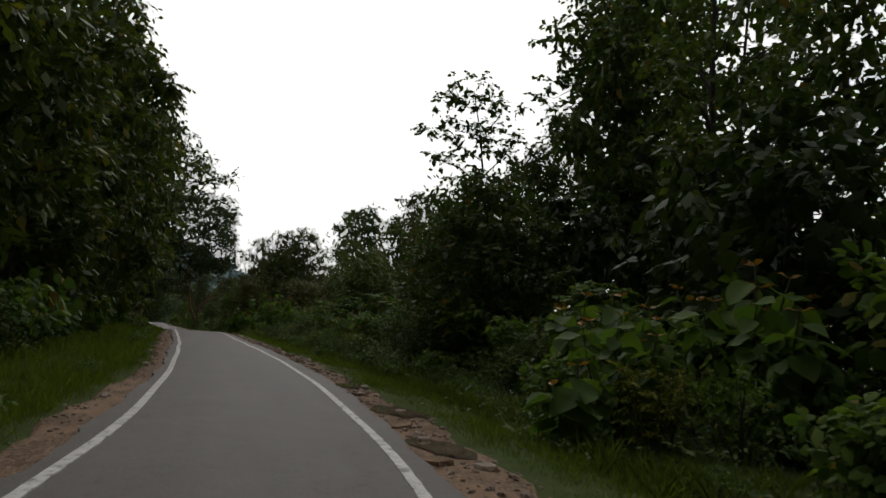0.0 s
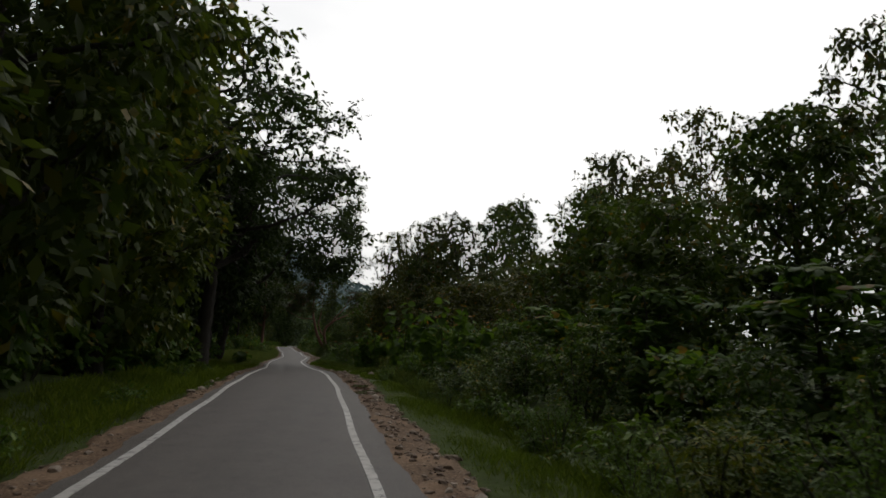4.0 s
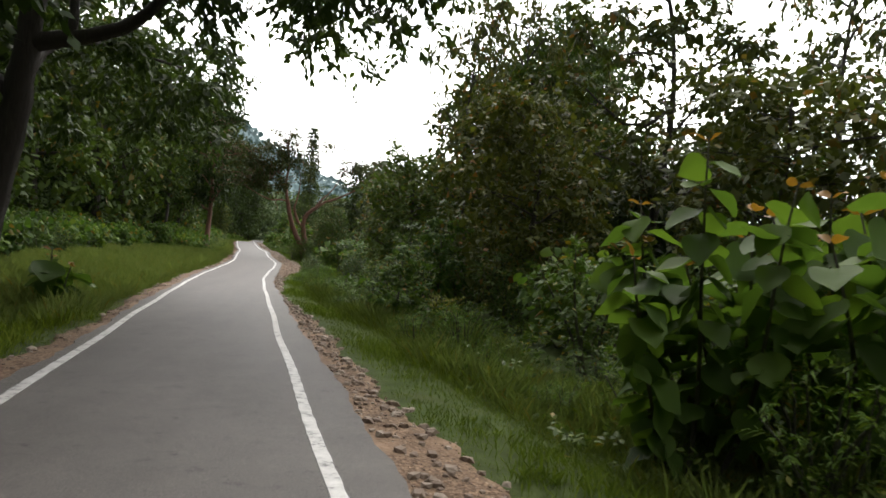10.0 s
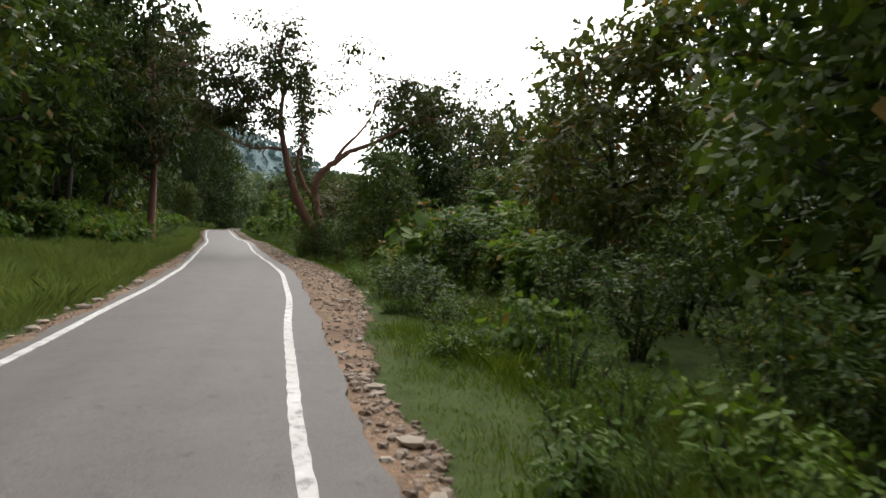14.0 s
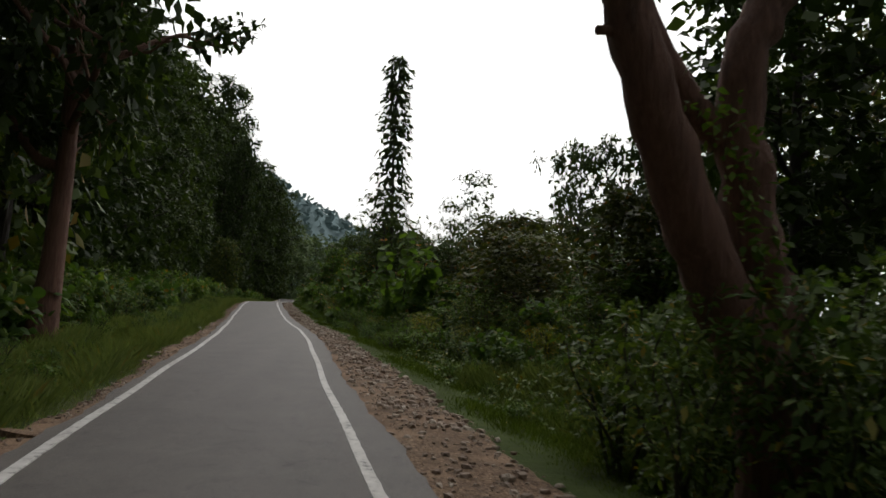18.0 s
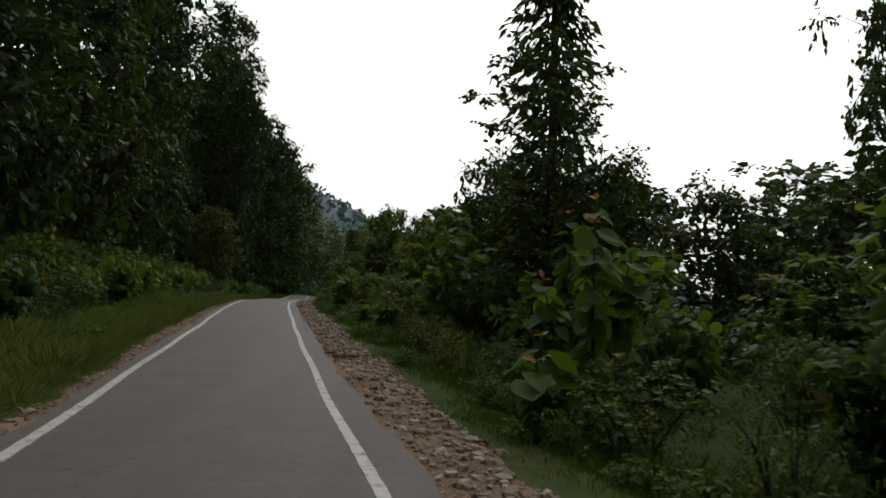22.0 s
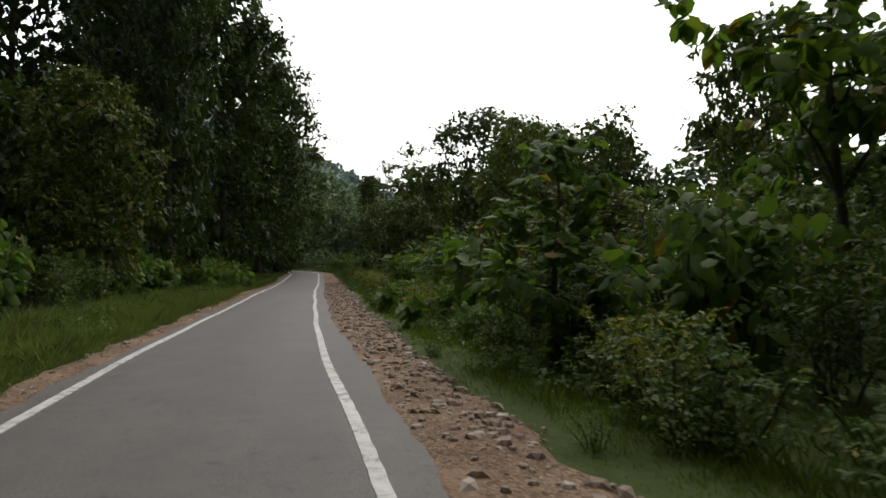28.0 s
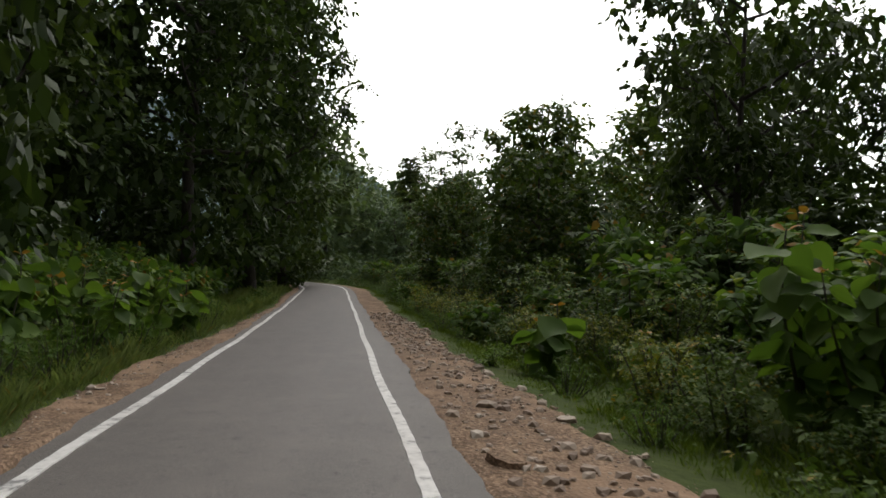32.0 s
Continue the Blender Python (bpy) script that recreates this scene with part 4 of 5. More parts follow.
def make_column_tree(seed, h, r_low, r_top, label):
    """A tall narrow tree hung with tiers of drooping leaf sprays."""
    rng = np.random.default_rng(seed)
    wood = Shape()
    tube(wood, bend((0, 0, -0.4), (0.1, 0, h * 0.98), 10, rng, 0.008), np.linspace(0.22, 0.04, 10), 8)
    pos, axis, size = [], [], []
    z = h * 0.04
    while z < h * 0.99:
        k = z / h
        r = (r_low + (r_top - r_low) * min(1.0, k / 0.7) ** 0.8) * (0.6 if k > 0.96 else 0.85 + 0.3 * rng.random())
        for i in range(9):
            a = i * 0.7 + rng.random() * 0.8
            reach = r * (0.7 + 0.35 * rng.random())
            for q in range(16):
                s = 0.2 + 0.8 * q / 15
                b = a + rng.normal() * 0.2
                pos.append((math.cos(b) * reach * s, math.sin(b) * reach * s, z + 0.3 * r * s * (1 - s) - 0.22 * r * s * s + rng.normal() * 0.1))
                axis.append((math.cos(b) + rng.normal() * 0.5, math.sin(b) + rng.normal() * 0.5, -0.5 + rng.normal() * 0.25))
                size.append(0.3 + 0.16 * rng.random())
        z += 0.5 + 0.16 * rng.random()
    ob = empty("column_tree")
    part("trunk", wood.mesh("column_trunk", M_BARK), ob)
    tagged(part("crown", leaf_mesh("column_crown", M_LEAF_COL, np.array(pos), np.array(axis), size, rng, 0.5, 0.32), ob, "tiers of drooping leaf sprays"), kind="stuff")
    return tagged(ob, label, "tree", kind="thing")


proto("column", 20, 1.9, make_column_tree(51, 20, 2.3, 1.15, "very tall column-shaped tree hung with drooping dark leaves"))


def make_arching_tree(x, y):
    """The crooked dark tree whose limbs arch over the road."""
    rng = np.random.default_rng(43)
    z = float(land(np.array(x), np.array(y)))
    ob = empty("crooked_tree", pose(x, y, z))
    wood = Shape()
    limb(wood, [(0, 0, -0.3), (0.2, 0, 1.4), (0.45, 0, 2.7), (0.8, 0, 4.9), (0.92, 0, 6.3), (1.1, 0, 8.2), (1.55, -0.1, 9.6), (2.2, -0.3, 11.4), (2.4, -0.5, 13.5)], 0.42, 0.1, rng, 10)
    limb(wood, [(0.9, 0, 6.1), (1.5, 0, 6.25), (2.1, -0.1, 6.35), (3.3, -0.1, 6.75), (4.3, -0.2, 8.1), (5.2, -0.3, 8.75), (6.6, -0.6, 8.5), (7.5, -0.9, 8.0), (8.6, -1.2, 7.7)], 0.24, 0.03, rng, 8)
    limb(wood, [(4.3, -0.2, 8.0), (5.2, -0.4, 9.4), (7.2, -1.2, 10.2), (10.4, -2.2, 10.6)], 0.11, 0.03, rng, 6)
    limb(wood, [(1.9, -0.1, 6.35), (1.9, 0, 7.3), (1.55, 0.1, 8.6), (1.9, 0.2, 10.2), (2.9, 0.3, 11.8)], 0.13, 0.04, rng, 7)
    limb(wood, [(1.75, 0, 8.0), (2.6, 0.2, 8.9), (3.4, 0.3, 10.4)], 0.09, 0.03, rng, 6)
    limb(wood, [(1.1, 0, 8.0), (0.2, -0.2, 9.7), (-1.2, -0.6, 11.2), (-3.6, -1.0, 12.2)], 0.15, 0.04, rng, 7)
    limb(wood, [(0.8, 0, 4.6), (-0.6, 0.5, 6.2), (-2.6, 0.8, 7.8), (-4.6, 0.6, 8.6)], 0.14, 0.04, rng, 7)
    limb(wood, [(0.9, 0, 5.2), (0.6, 2.0, 6.6), (1.2, 4.4, 7.4), (3.4, 6.2, 7.2)], 0.13, 0.04, rng, 7)
    limb(wood, [(0.6, 2.0, 6.6), (-1.6, 4.2, 7.6), (-3.4, 6.0, 7.8)], 0.09, 0.03, rng, 6)
    n = 50000
    part("trunk", wood.mesh("crooked_trunk", M_BARK), ob, "crooked dark trunk with arching limbs")
    m = 330
    c = np.stack([rng.uniform(-7, 10.5, m), rng.uniform(-5.0, 5.0, m), rng.uniform(8.0, 16.5, m)], -1)
    c = c[~((c[:, 0] > 0.8) & (c[:, 0] < 5.6) & (c[:, 2] < 9.5))]
    c[:, 2] -= 0.05 * np.clip(c[:, 0] - 4, 0, None) ** 1.4
    c = np.concatenate([c, rng.normal(size=(14, 3)) * (0.9, 1.5, 0.7) + (-4.2, 0.5, 8.4)])
    low = np.stack([rng.uniform(-6.0, 4.6, 100), rng.uniform(3.0, 8.5, 100), rng.uniform(4.9, 9.0, 100)], -1)
    low[:, 2] += 0.02 * (low[:, 0] - 1) ** 2
    over = np.stack([rng.uniform(4.6, 10.6, 34), rng.uniform(-4.6, 0.4, 34), rng.uniform(7.0, 9.8, 34)], -1)
    c = np.concatenate([c, low, over])
    q = n // 8
    pick = rng.integers(0, len(c), q)
    d = ball(rng, q) * (1, 1, 0.6)
    pos, axis, size = sprays(rng, c[pick] + 0.35 * d, d, 0.55 + 0.4 * rng.random(q), 8, 0.27, 0.35, 0.85, 0.4)
    tagged(part("crown", leaf_mesh("arching_crown", M_LEAF_DARK, pos, axis, size, rng, 0.6), ob), kind="stuff")
    return tagged(ob, "old crooked tree with dark limbs arching over the road", "tree", kind="thing")


make_arching_tree(-9.2, 85.5)

# ---- tall trees to the left ----
for y, u, h, r in ((-6, -9, 14, 4.6), (3, -9.5, 15, 4.8), (11, -8.2, 14, 4.6), (19, -7.6, 14, 4.4), (27, -7.0, 14, 4.4), (35, -6.2, 16, 4.6), (43, -5.9, 16.5, 4.6), (51, -5.8, 16.5, 4.6), (58, -7, 16, 4.4)):
    beside("teak", u, y, h, r, "tall trees along the road")
for y, u, h in ((0, -16, 16), (12, -15, 17), (24, -15, 17), (36, -14, 18), (48, -14, 18), (60, -15, 18), (72, -17, 17), (84, -19, 17)):
    beside("broad", u, y, h, 6)
# an old spreading tree beside the road
grow("broad", -11.5, 66, 17, 6.0, 100)
grow("broad", -9.8, 62, 15.5, 4.6, 10)
grow("broad", -14, 77, 16, 6.0, 200)
grow("broad", -8.4, 77, 17, 5.0, 300)
grow("old", -7.2, 68.6, 19.0, 9.2, 40)
grow("bushy", -13.5, 80.0, 8.0, 3.6)
beside("bushy", -9.5, 76, 6)
# behind the open grass
for y, u, h, r in ((92, -17, 17, 6), (101, -16, 19, 6), (110, -15.5, 19, 6), (119, -14.5, 20, 6), (128, -13, 19, 6), (137, -11.6, 20.5, 6), (147, -10.6, 20.5, 5.6), (157, -9.4, 19, 5.4)):
    beside("broad2", u, y, h, r)
grow("red", -13.7, 149.6, 21.5, 4.8, 20)
grow("slim", -16.5, 141.0, 17.0, 3.2)
for y, u, h, r in ((166, -10.6, 19, 5.2), (174, -10.6, 20, 5.4), (183, -10.6, 21, 5.2), (192, -10.9, 22, 5.2), (201, -10.6, 25, 5.4), (210.5, -10, 26, 5.4), (220, -10.6, 25, 4.6)):
    beside("tall", u, y, h, r, "tall trees along the road")
beside("broad2", -13, 231, 9.5, 4.0)
y = 0
while y < 300:
    if not 236 < y < 268:
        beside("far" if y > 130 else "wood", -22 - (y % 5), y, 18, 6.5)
    if not 64 < y < 90:
        beside("back", -10.8 - (y % 3) * 0.7 - (3.5 if 84 < y < 134 else 0), y + 2, (7.5 if y > 130 else 5.5) + y % 2, 3.2)
    y += 7
# the tall group before the bend
grow("giant", -29.0, 261, 41, 6.2, 10, "very tall dark tree in a group by the bend")
grow("giant", -27.6, 252, 32, 5.6)
grow("giant", -32.5, 264, 30, 6)
grow("broad", -31, 243, 24, 6.0)
grow("tall", -24.5, 268, 27, 6.2, 70)
grow("tall", -23.0, 277, 26, 6.0, 150)
grow("tall", -22.0, 286, 24, 5.6, 30)
grow("broad2", -29.0, 248.5, 12.4, 4.2)
for x, y, h in ((-24, 297, 20), (-25, 309, 18), (-29, 322, 19), (-33, 336, 20), (-40, 300, 24), (-42, 286, 18)):
    grow("far", x, y, h, 6)

# ---- trees to the right ----
grow("slim", 9.4, 26.6, 12.2, 2.6, 0, "slender tree with a light open top")
grow("tall", 20.2, 31.0, 21.5, 5.6)
grow("broad2", 17.6, 26.5, 17.5, 4.4)
grow("slim", 15.5, 17.5, 15.0, 3.2)
grow("slim", 11.6, 14.0, 16.0, 2.6)
grow("broad2", 22.0, 20.0, 19.0, 5.6)
grow("open", 17.0, 9.0, 16.0, 4.4)
grow("broad2", 15.0, -1.0, 15.0, 5.5)
for x, y, h, r in ((8.6, 22, 6.5, 3.2), (12.4, 36.3, 9.0, 1.9), (15, 42, 8.6, 2.8), (9.2, 45, 5.4, 2.6), (17, 51.5, 11.0, 3.3), (11.5, 56, 7.5, 3.6), (9.6, 29, 5.5, 3)):
    grow("bushy" if h < 8 else "broad2", x, y, h, r)
for x, y, h, r in ((28.5, 103, 23.5, 5.6), (27, 86, 16, 4.6), (28.8, 150, 29, 7.5), (21, 70, 14, 5), (27.5, 59, 19, 4.6), (20.5, 55, 12.2, 4.2), (26.5, 46, 17, 5)):
    grow("open" if int(y) % 3 else "broad2", x, y, h, r)
grow("broad2", 15.2, 33, 11.1, 2.4, 80)
grow("broad2", 6.7, 103, 5.2, 2.6, 130)
grow("slim", 21.5, 121.5, 22, 3.2)
grow("open", 22.4, 82.5, 18.6, 4.6)
grow("open", 27.5, 78, 21, 5.4, 140)
grow("broad2", 19.0, 76, 14.0, 4.0)
grow("slim", 12.2, 104.5, 16.5, 3.4)
grow("open", 9.6, 90.5, 14.5, 4.6, 60)
grow("slim", 14.6, 82.0, 12.4, 2.0)
grow("open", 4.8, 96, 13.3, 2.6, 200)
grow("open", 7.6, 99, 14.9, 2.8, 320)
grow("bare", 14.1, 150, 11.6, 3.0, 40)
grow("bare", 17.9, 152, 11.8, 3.0, 160)
grow("open", 12.0, 76, 7.5, 3.4)
for x, y, h, r in ((4.4, 86.5, 6.6, 3.0), (5.0, 92, 7.6, 3.4), (7, 97.5, 7.5, 3.2), (9, 82, 7, 3.6), (8.5, 66, 5.5, 3.2), (11, 62, 7, 3.6)):
    grow("olive", x, y, h, r)
grow("bushy", 3.6, 105.5, 7.4, 3.6, 30, "dense rounded tree leafy to the ground")
grow("broad2", 10.2, 101, 14, 3.8)
grow("broad2", 7.6, 99.5, 11.5, 3.6)
grow("bushy", 7.6, 93.5, 6.6, 2.8)
grow("slim", 29.0, 178, 21, 6)
grow("slim", 23.5, 168, 17.5, 5)
grow("olive", 3.6, 113.5, 7.0, 3.2)
grow("broad", 8.5, 109, 13, 5)
for x, y, h, r in ((15, 104, 9, 4), (18, 112, 11, 4.5), (13, 117, 7.5, 3.6), (22, 104, 10, 5), (15, 93, 8, 4), (19, 84, 8, 4), (24, 112, 9, 5)):
    grow("back", x, y, h, r)
grow("broad", 4.3, 146.0, 11.6, 4.4, 15, "dense round dark tree behind the forked tree")
grow("open", 9.5, 152, 12, 4.5)
grow("bushy", -0.5, 132.6, 3.9, 1.8, 75, "small bright green bushy tree with layered leaves")
for x, y, h, r in ((1.0, 147, 4.6, 2.6), (0.6, 160, 5.6, 3.4), (2.0, 166.5, 6.2, 3.4), (5, 172, 7, 3.6), (-0.2, 153.5, 4.2, 3.0)):
    grow("olive", x, y, h, r)
grow("column", -3.2, 184.2, 20.2, 1.9)
for x, y, h, r in ((12.6, 187, 15, 3.6), (16, 183, 15.5, 4.2), (20, 180, 16, 6), (24, 192, 15, 6)):
    grow("umbrella", x, y, h, r)
grow("slim", 10.6, 226, 20, 4)
grow("broad", 6.2, 256, 12.2, 3.4)
for x, y, h, r in ((7, 125, 6, 3), (9, 130, 6.5, 3), (5.5, 129.5, 4.6, 2.5), (11, 122, 7, 3.5), (13, 129, 7, 3.5)):
    grow("bushy", x, y, h, r)
grow("slim", 3.4, 196, 9, 2.2)
grow("slim", -4.3, 181.4, 9.5, 2.4, 0, "slender dark-stemmed tree above the thicket")
grow("bushy", -3.6, 192.6, 7.6, 2.5)
grow("young", -7.8, 204, 6.2, 1.7, 20)
grow("young", -4.3, 203, 6.7, 1.9, 75)
grow("slim", -0.7, 170.8, 7.6, 0.9, 0, "small dark pointed tree above the thicket")
grow("bushy", -2.4, 190, 7.0, 2.4)
grow("olive", -1.0, 187, 6.0, 3.0)
grow("bushy", -2.2, 204, 6.0, 2.6)
grow("bare", 1.3, 207.8, 11.0, 3.0, 70)
grow("canopy", -7.6, 211.6, 6.4, 2.3, 20)
grow("teak", -23.0, 230.6, 8.6, 2.9, 60, "broad-leaved tree standing before the tall trees")
grow("bushy", -1.6, 167.6, 4.6, 2.2, 15)
grow("young", 0.9, 85.9, 2.3, 0.95, 30)
grow("young", 2.1, 87.4, 2.9, 1.0, 130)
grow("bushy", 1.5, 182, 5.4, 2.6)
grow("bushy", -0.2, 127.2, 5.0, 1.9, 40, "light green bushy tree beside the road")
grow("young", -5.6, 200.5, 5.6, 1.7, 90)
grow("young", -10.5, 214.2, 3.7, 1.6, 10)
grow("young", -8.2, 204.5, 4.4, 1.5, 140)
grow("young", -6.0, 187.5, 4.6, 1.5, 60)
grow("bushy", -3.6, 213.5, 6.4, 2.4)
grow("olive", -8.2, 219.5, 3.4, 2.0)
grow("young", -4.6, 216.2, 6.2, 1.8, 50)
grow("bushy", -7.5, 227.8, 6.6, 2.5)
grow("bushy", -4.6, 228.5, 6.8, 2.6)
grow("bushy", -2.6, 180.2, 5.5, 2.2)
grow("tall", -23.4, 243.5, 26.0, 3.8, 50)
grow("broad2", 2.3, 230, 11.5, 2.6)
grow("olive", -5.0, 234, 6.0, 3.0)
grow("umbrella", -4.6, 251.0, 12.3, 4.3, 25, "layered flat-topped tree above the thicket")
grow("umbrella", 1.6, 257, 12.2, 3.6)
grow("broad", 2.0, 265, 15, 5)
grow("broad2", -7.0, 266, 10.5, 3.6)
grow("bushy", -9.6, 256, 6.4, 3.2)
grow("bushy", -10.5, 274, 7.5, 3.6)
grow("column", -10.8, 313, 14.5, 2.6)
grow("slim", -3.0, 330, 22.5, 5)
grow("slim", -7.0, 338, 20, 4)
for x, y, h in ((-9, 290, 9), (-4, 282, 11), (-13, 300, 8), (-14, 320, 10), (-16, 342, 12), (-24, 350, 17), (-10, 356, 13), (2, 300, 14), (8, 285, 16), (12, 310, 16), (-1, 350, 16)):
    grow("far" if y > 295 else "broad2", x, y, h, h * 0.4)
for y in range(140, 280, 13):
    beside("far" if y % 2 else "wood", 28 + (y % 9), y, 11, 6)
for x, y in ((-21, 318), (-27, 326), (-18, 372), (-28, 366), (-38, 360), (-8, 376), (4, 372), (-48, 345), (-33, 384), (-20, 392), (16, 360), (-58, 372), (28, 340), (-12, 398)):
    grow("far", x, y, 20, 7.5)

y = -8
while y < 290:
    beside("back", 15.5 + (y % 4) * 1.2, y, 4.6 + (y % 3) * 0.5, 3.0)
    y += 5
for x, y, h in ((10.5, 5, 6), (10.8, 11, 6.5), (13, 16, 7), (12.6, 23, 6.5), (17, 26, 8)):
    grow("back", x, y, h, 3.0)

# ---- teak saplings with large leaves ----
for x, y, h in ((7.6, 13.5, 2.4), (9.6, 11.0, 3.2), (8.5, 9.5, 3.0), (6.8, 10.8, 2.3), (7.6, 8.4, 2.5), (4.6, 55, 3.5), (4.0, 64.5, 4.0), (5.7, 65.2, 3.1), (2.2, 73.6, 3.3), (3.1, 74.2, 2.6), (4.2, 73.6, 2.9), (5.4, 75, 3.1), (5.4, 70, 2.7), (6.8, 71.5, 3.1), (7.5, 68.5, 3.2), (6.4, 66.5, 3.0), (-3.6, 162.7, 4.9),
                (-2.9, 164.6, 4.2), (6.1, 9.7, 2.0), (-0.6, 116.0, 2.4), (6.4, 58.5, 2.8), (5.2, 61.0, 2.4), (-5.9, 171.5, 3.4), (-4.6, 177.0, 3.6), (-6.3, 183.4, 3.8), (-9.6, 198.4, 2.9), (-9.2, 235.3, 3.3), (-10.9, 237.4, 1.8), (-10.4, 221.5, 2.6), (-11.1, 238.3, 2.3), (-20.7, 244.4, 1.9), (-20.5, 246.6, 2.0), (-21.2, 242.2, 2.2)):
    grow("sapling_tall" if h > 3.2 else "sapling_wide", x, y, h)
for x, y, h in ((-0.9, 122.2, 1.3), (5.0, 9.0, 1.3), (-6.9, 170.4, 1.3), (-12.2, 220.3, 1.0), (-9.0, 190.5, 1.1), (1.4, 100.5, 1.5), (-12.5, 226.5, 1.1), (-7.6, 86.0, 1.4), (-7.2, 84.8, 1.6), (-8.2, 186, 1.6), (-12.6, 242.6, 1.3), (-11.9, 240.6, 1.0), (-20.2, 249.5, 1.5)):
    grow("sapling_low", x, y, h)

# ---- undergrowth ----
for x, y, h, r in ((-2.6, 135.7, 2.3, 1.4), (-3.5, 136.2, 1.9, 1.1), (-1.7, 135.6, 2.2, 1.5), (-1.2, 136.6, 2.3, 1.5), (-3.2, 138.3, 1.9, 1.4), (-1.8, 138.4, 2.2, 1.5), (-0.8, 133.8, 1.8, 1.5), (-2.0, 134.0, 1.5, 1.3), (0.2, 135.6, 2.6, 1.8)):
    grow("shrub" if h < 1.75 else "shrub2", x, y, h, r)
for y, u, h in ((238.2, -3.3, 0.75), (239.3, -3.6, 0.95), (240.9, -3.5, 1.05), (242.4, -3.3, 0.95), (243.8, -3.5, 1.1), (245.6, -3.2, 1.0), (247.6, -3.3, 1.1), (249.8, -3.2, 0.95), (252.4, -3.2, 1.1), (255.2, -3.3, 1.0)):
    beside("herb", u, y, h, h * 0.95, "herb clumps in the verge", "pale feathery herb clump beside the road")
y = 139.0
while y < 237:
    beside("herb", -3.3 - 1.7 * ((y * 0.618) % 1), y, 0.55 + 0.35 * ((y * 0.37) % 1), None, "herb clumps in the verge", "soft feathery herb clump in the tall verge grass")
    y += 2.1
for y, u, h in ((91.5, 4.0, 0.6), (92.4, 4.6, 0.8), (93.6, 3.9, 0.5), (94.2, 4.7, 0.9), (95.3, 4.1, 0.7), (96.2, 4.8, 1.0), (97.4, 3.9, 0.6), (98.6, 4.5, 0.9), (100.3, 4.2, 0.7), (102.2, 4.3, 0.9), (89.8, 4.2, 0.7), (88.2, 4.0, 0.6)):
    beside("weed" if int(y * 10) % 3 else "shrub", u, y, h, h * 0.95, "leafy weeds in the verge")
for x, y, h, r in ((-8.2, 212.4, 1.9, 1.3), (-9.0, 210.0, 1.5, 1.1), (-6.9, 210.2, 2.4, 1.5), (-7.4, 208.2, 2.0, 1.3), (-6.3, 213.4, 2.6, 1.6)):
    grow("shrub" if h < 1.75 else "shrub2", x, y, h, r)
dice = random.Random(5)


def shrub_line(y):
    """How far from the road's middle the shrubs begin to the right."""
    return float(np.interp(y, [0, 16, 24, 56, 62, 70, 76, 82, 88, 92, 116, 122, 146, 153, 192, 198, 216, 222, 300], [6.0, 5.8, 5.2, 5.1, 6.0, 6.0, 5.2, 5.4, 5.3, 4.4, 4.3, 5.7, 5.8, 5.0, 5.0, 4.5, 4.5, 5.0, 5.0]))


FRONT = {"leafy": ["shrub", "weed", "thicket", "herb", "shrub"], "grassy": ["herb", "herb", "shrub", "weed"], "low": ["weed", "herb", "weed", "shrub", "herb"], "mixed": ["shrub", "herb", "weed", "shrub", "thicket"]}
MIDDLE = {"leafy": ["thicket2", "shrub2", "thicket", "shrub2", "thicket2"], "grassy": ["shrub", "herb", "shrub2", "thicket"], "low": ["shrub", "shrub2", "shrub", "shrub"], "mixed": ["shrub2", "shrub", "shrub2", "thicket2"]}
y = -4.0
while y < 300:
    near = shrub_line(y)
    kind = "leafy" if 2 < y < 18 or 46 < y < 60 or 155 < y < 245 else "grassy" if 60 <= y < 82 or 124 < y < 146 else "low" if 90 < y < 106 else "mixed"
    tall = dice.uniform(0.6, 1.35)
    beside(dice.choice(FRONT[kind]), near + dice.uniform(-0.5, 0.5), y, tall, tall * dice.uniform(0.85, 1.1), "roadside shrubs")
    tall = dice.uniform(1.3, 2.4) * (0.75 if kind == "low" else 1.0)
    beside(dice.choice(MIDDLE[kind]), near + dice.uniform(1.2, 2.2), y + dice.uniform(-0.6, 0.9), tall, tall * dice.uniform(0.65, 0.85), "roadside shrubs")
    if dice.random() < 0.6:
        tall = dice.uniform(2.2, 3.5)
        beside(dice.choice(["shrub2", "shrub2", "shrub2", "shrub2"] if kind == "low" else ["shrub2", "thicket2", "young", "shrub2"]), near + dice.uniform(3.0, 4.2), y + dice.uniform(-0.8, 0.8), tall, tall * dice.uniform(0.5, 0.65), "roadside shrubs")
    if dice.random() < 0.25:
        beside("gold", near + dice.uniform(-0.7, 1.2), y + 1, dice.uniform(0.9, 1.4))
    if dice.random() < 0.7:
        beside("herb", near - dice.uniform(0.6, 1.2), y + dice.uniform(0, 2), dice.uniform(0.35, 0.75))
    if dice.random() < 0.5:
        beside("weed", near - dice.uniform(0.7, 1.5), y + dice.uniform(0, 2), dice.uniform(0.3, 0.6))
    y += dice.uniform(1.7, 2.4)
beside("gold", 3.9, 233.9, 1.35, 0.8, "", "dense yellowish green fine-leaved shrub at the shoulder")
y = -2.0
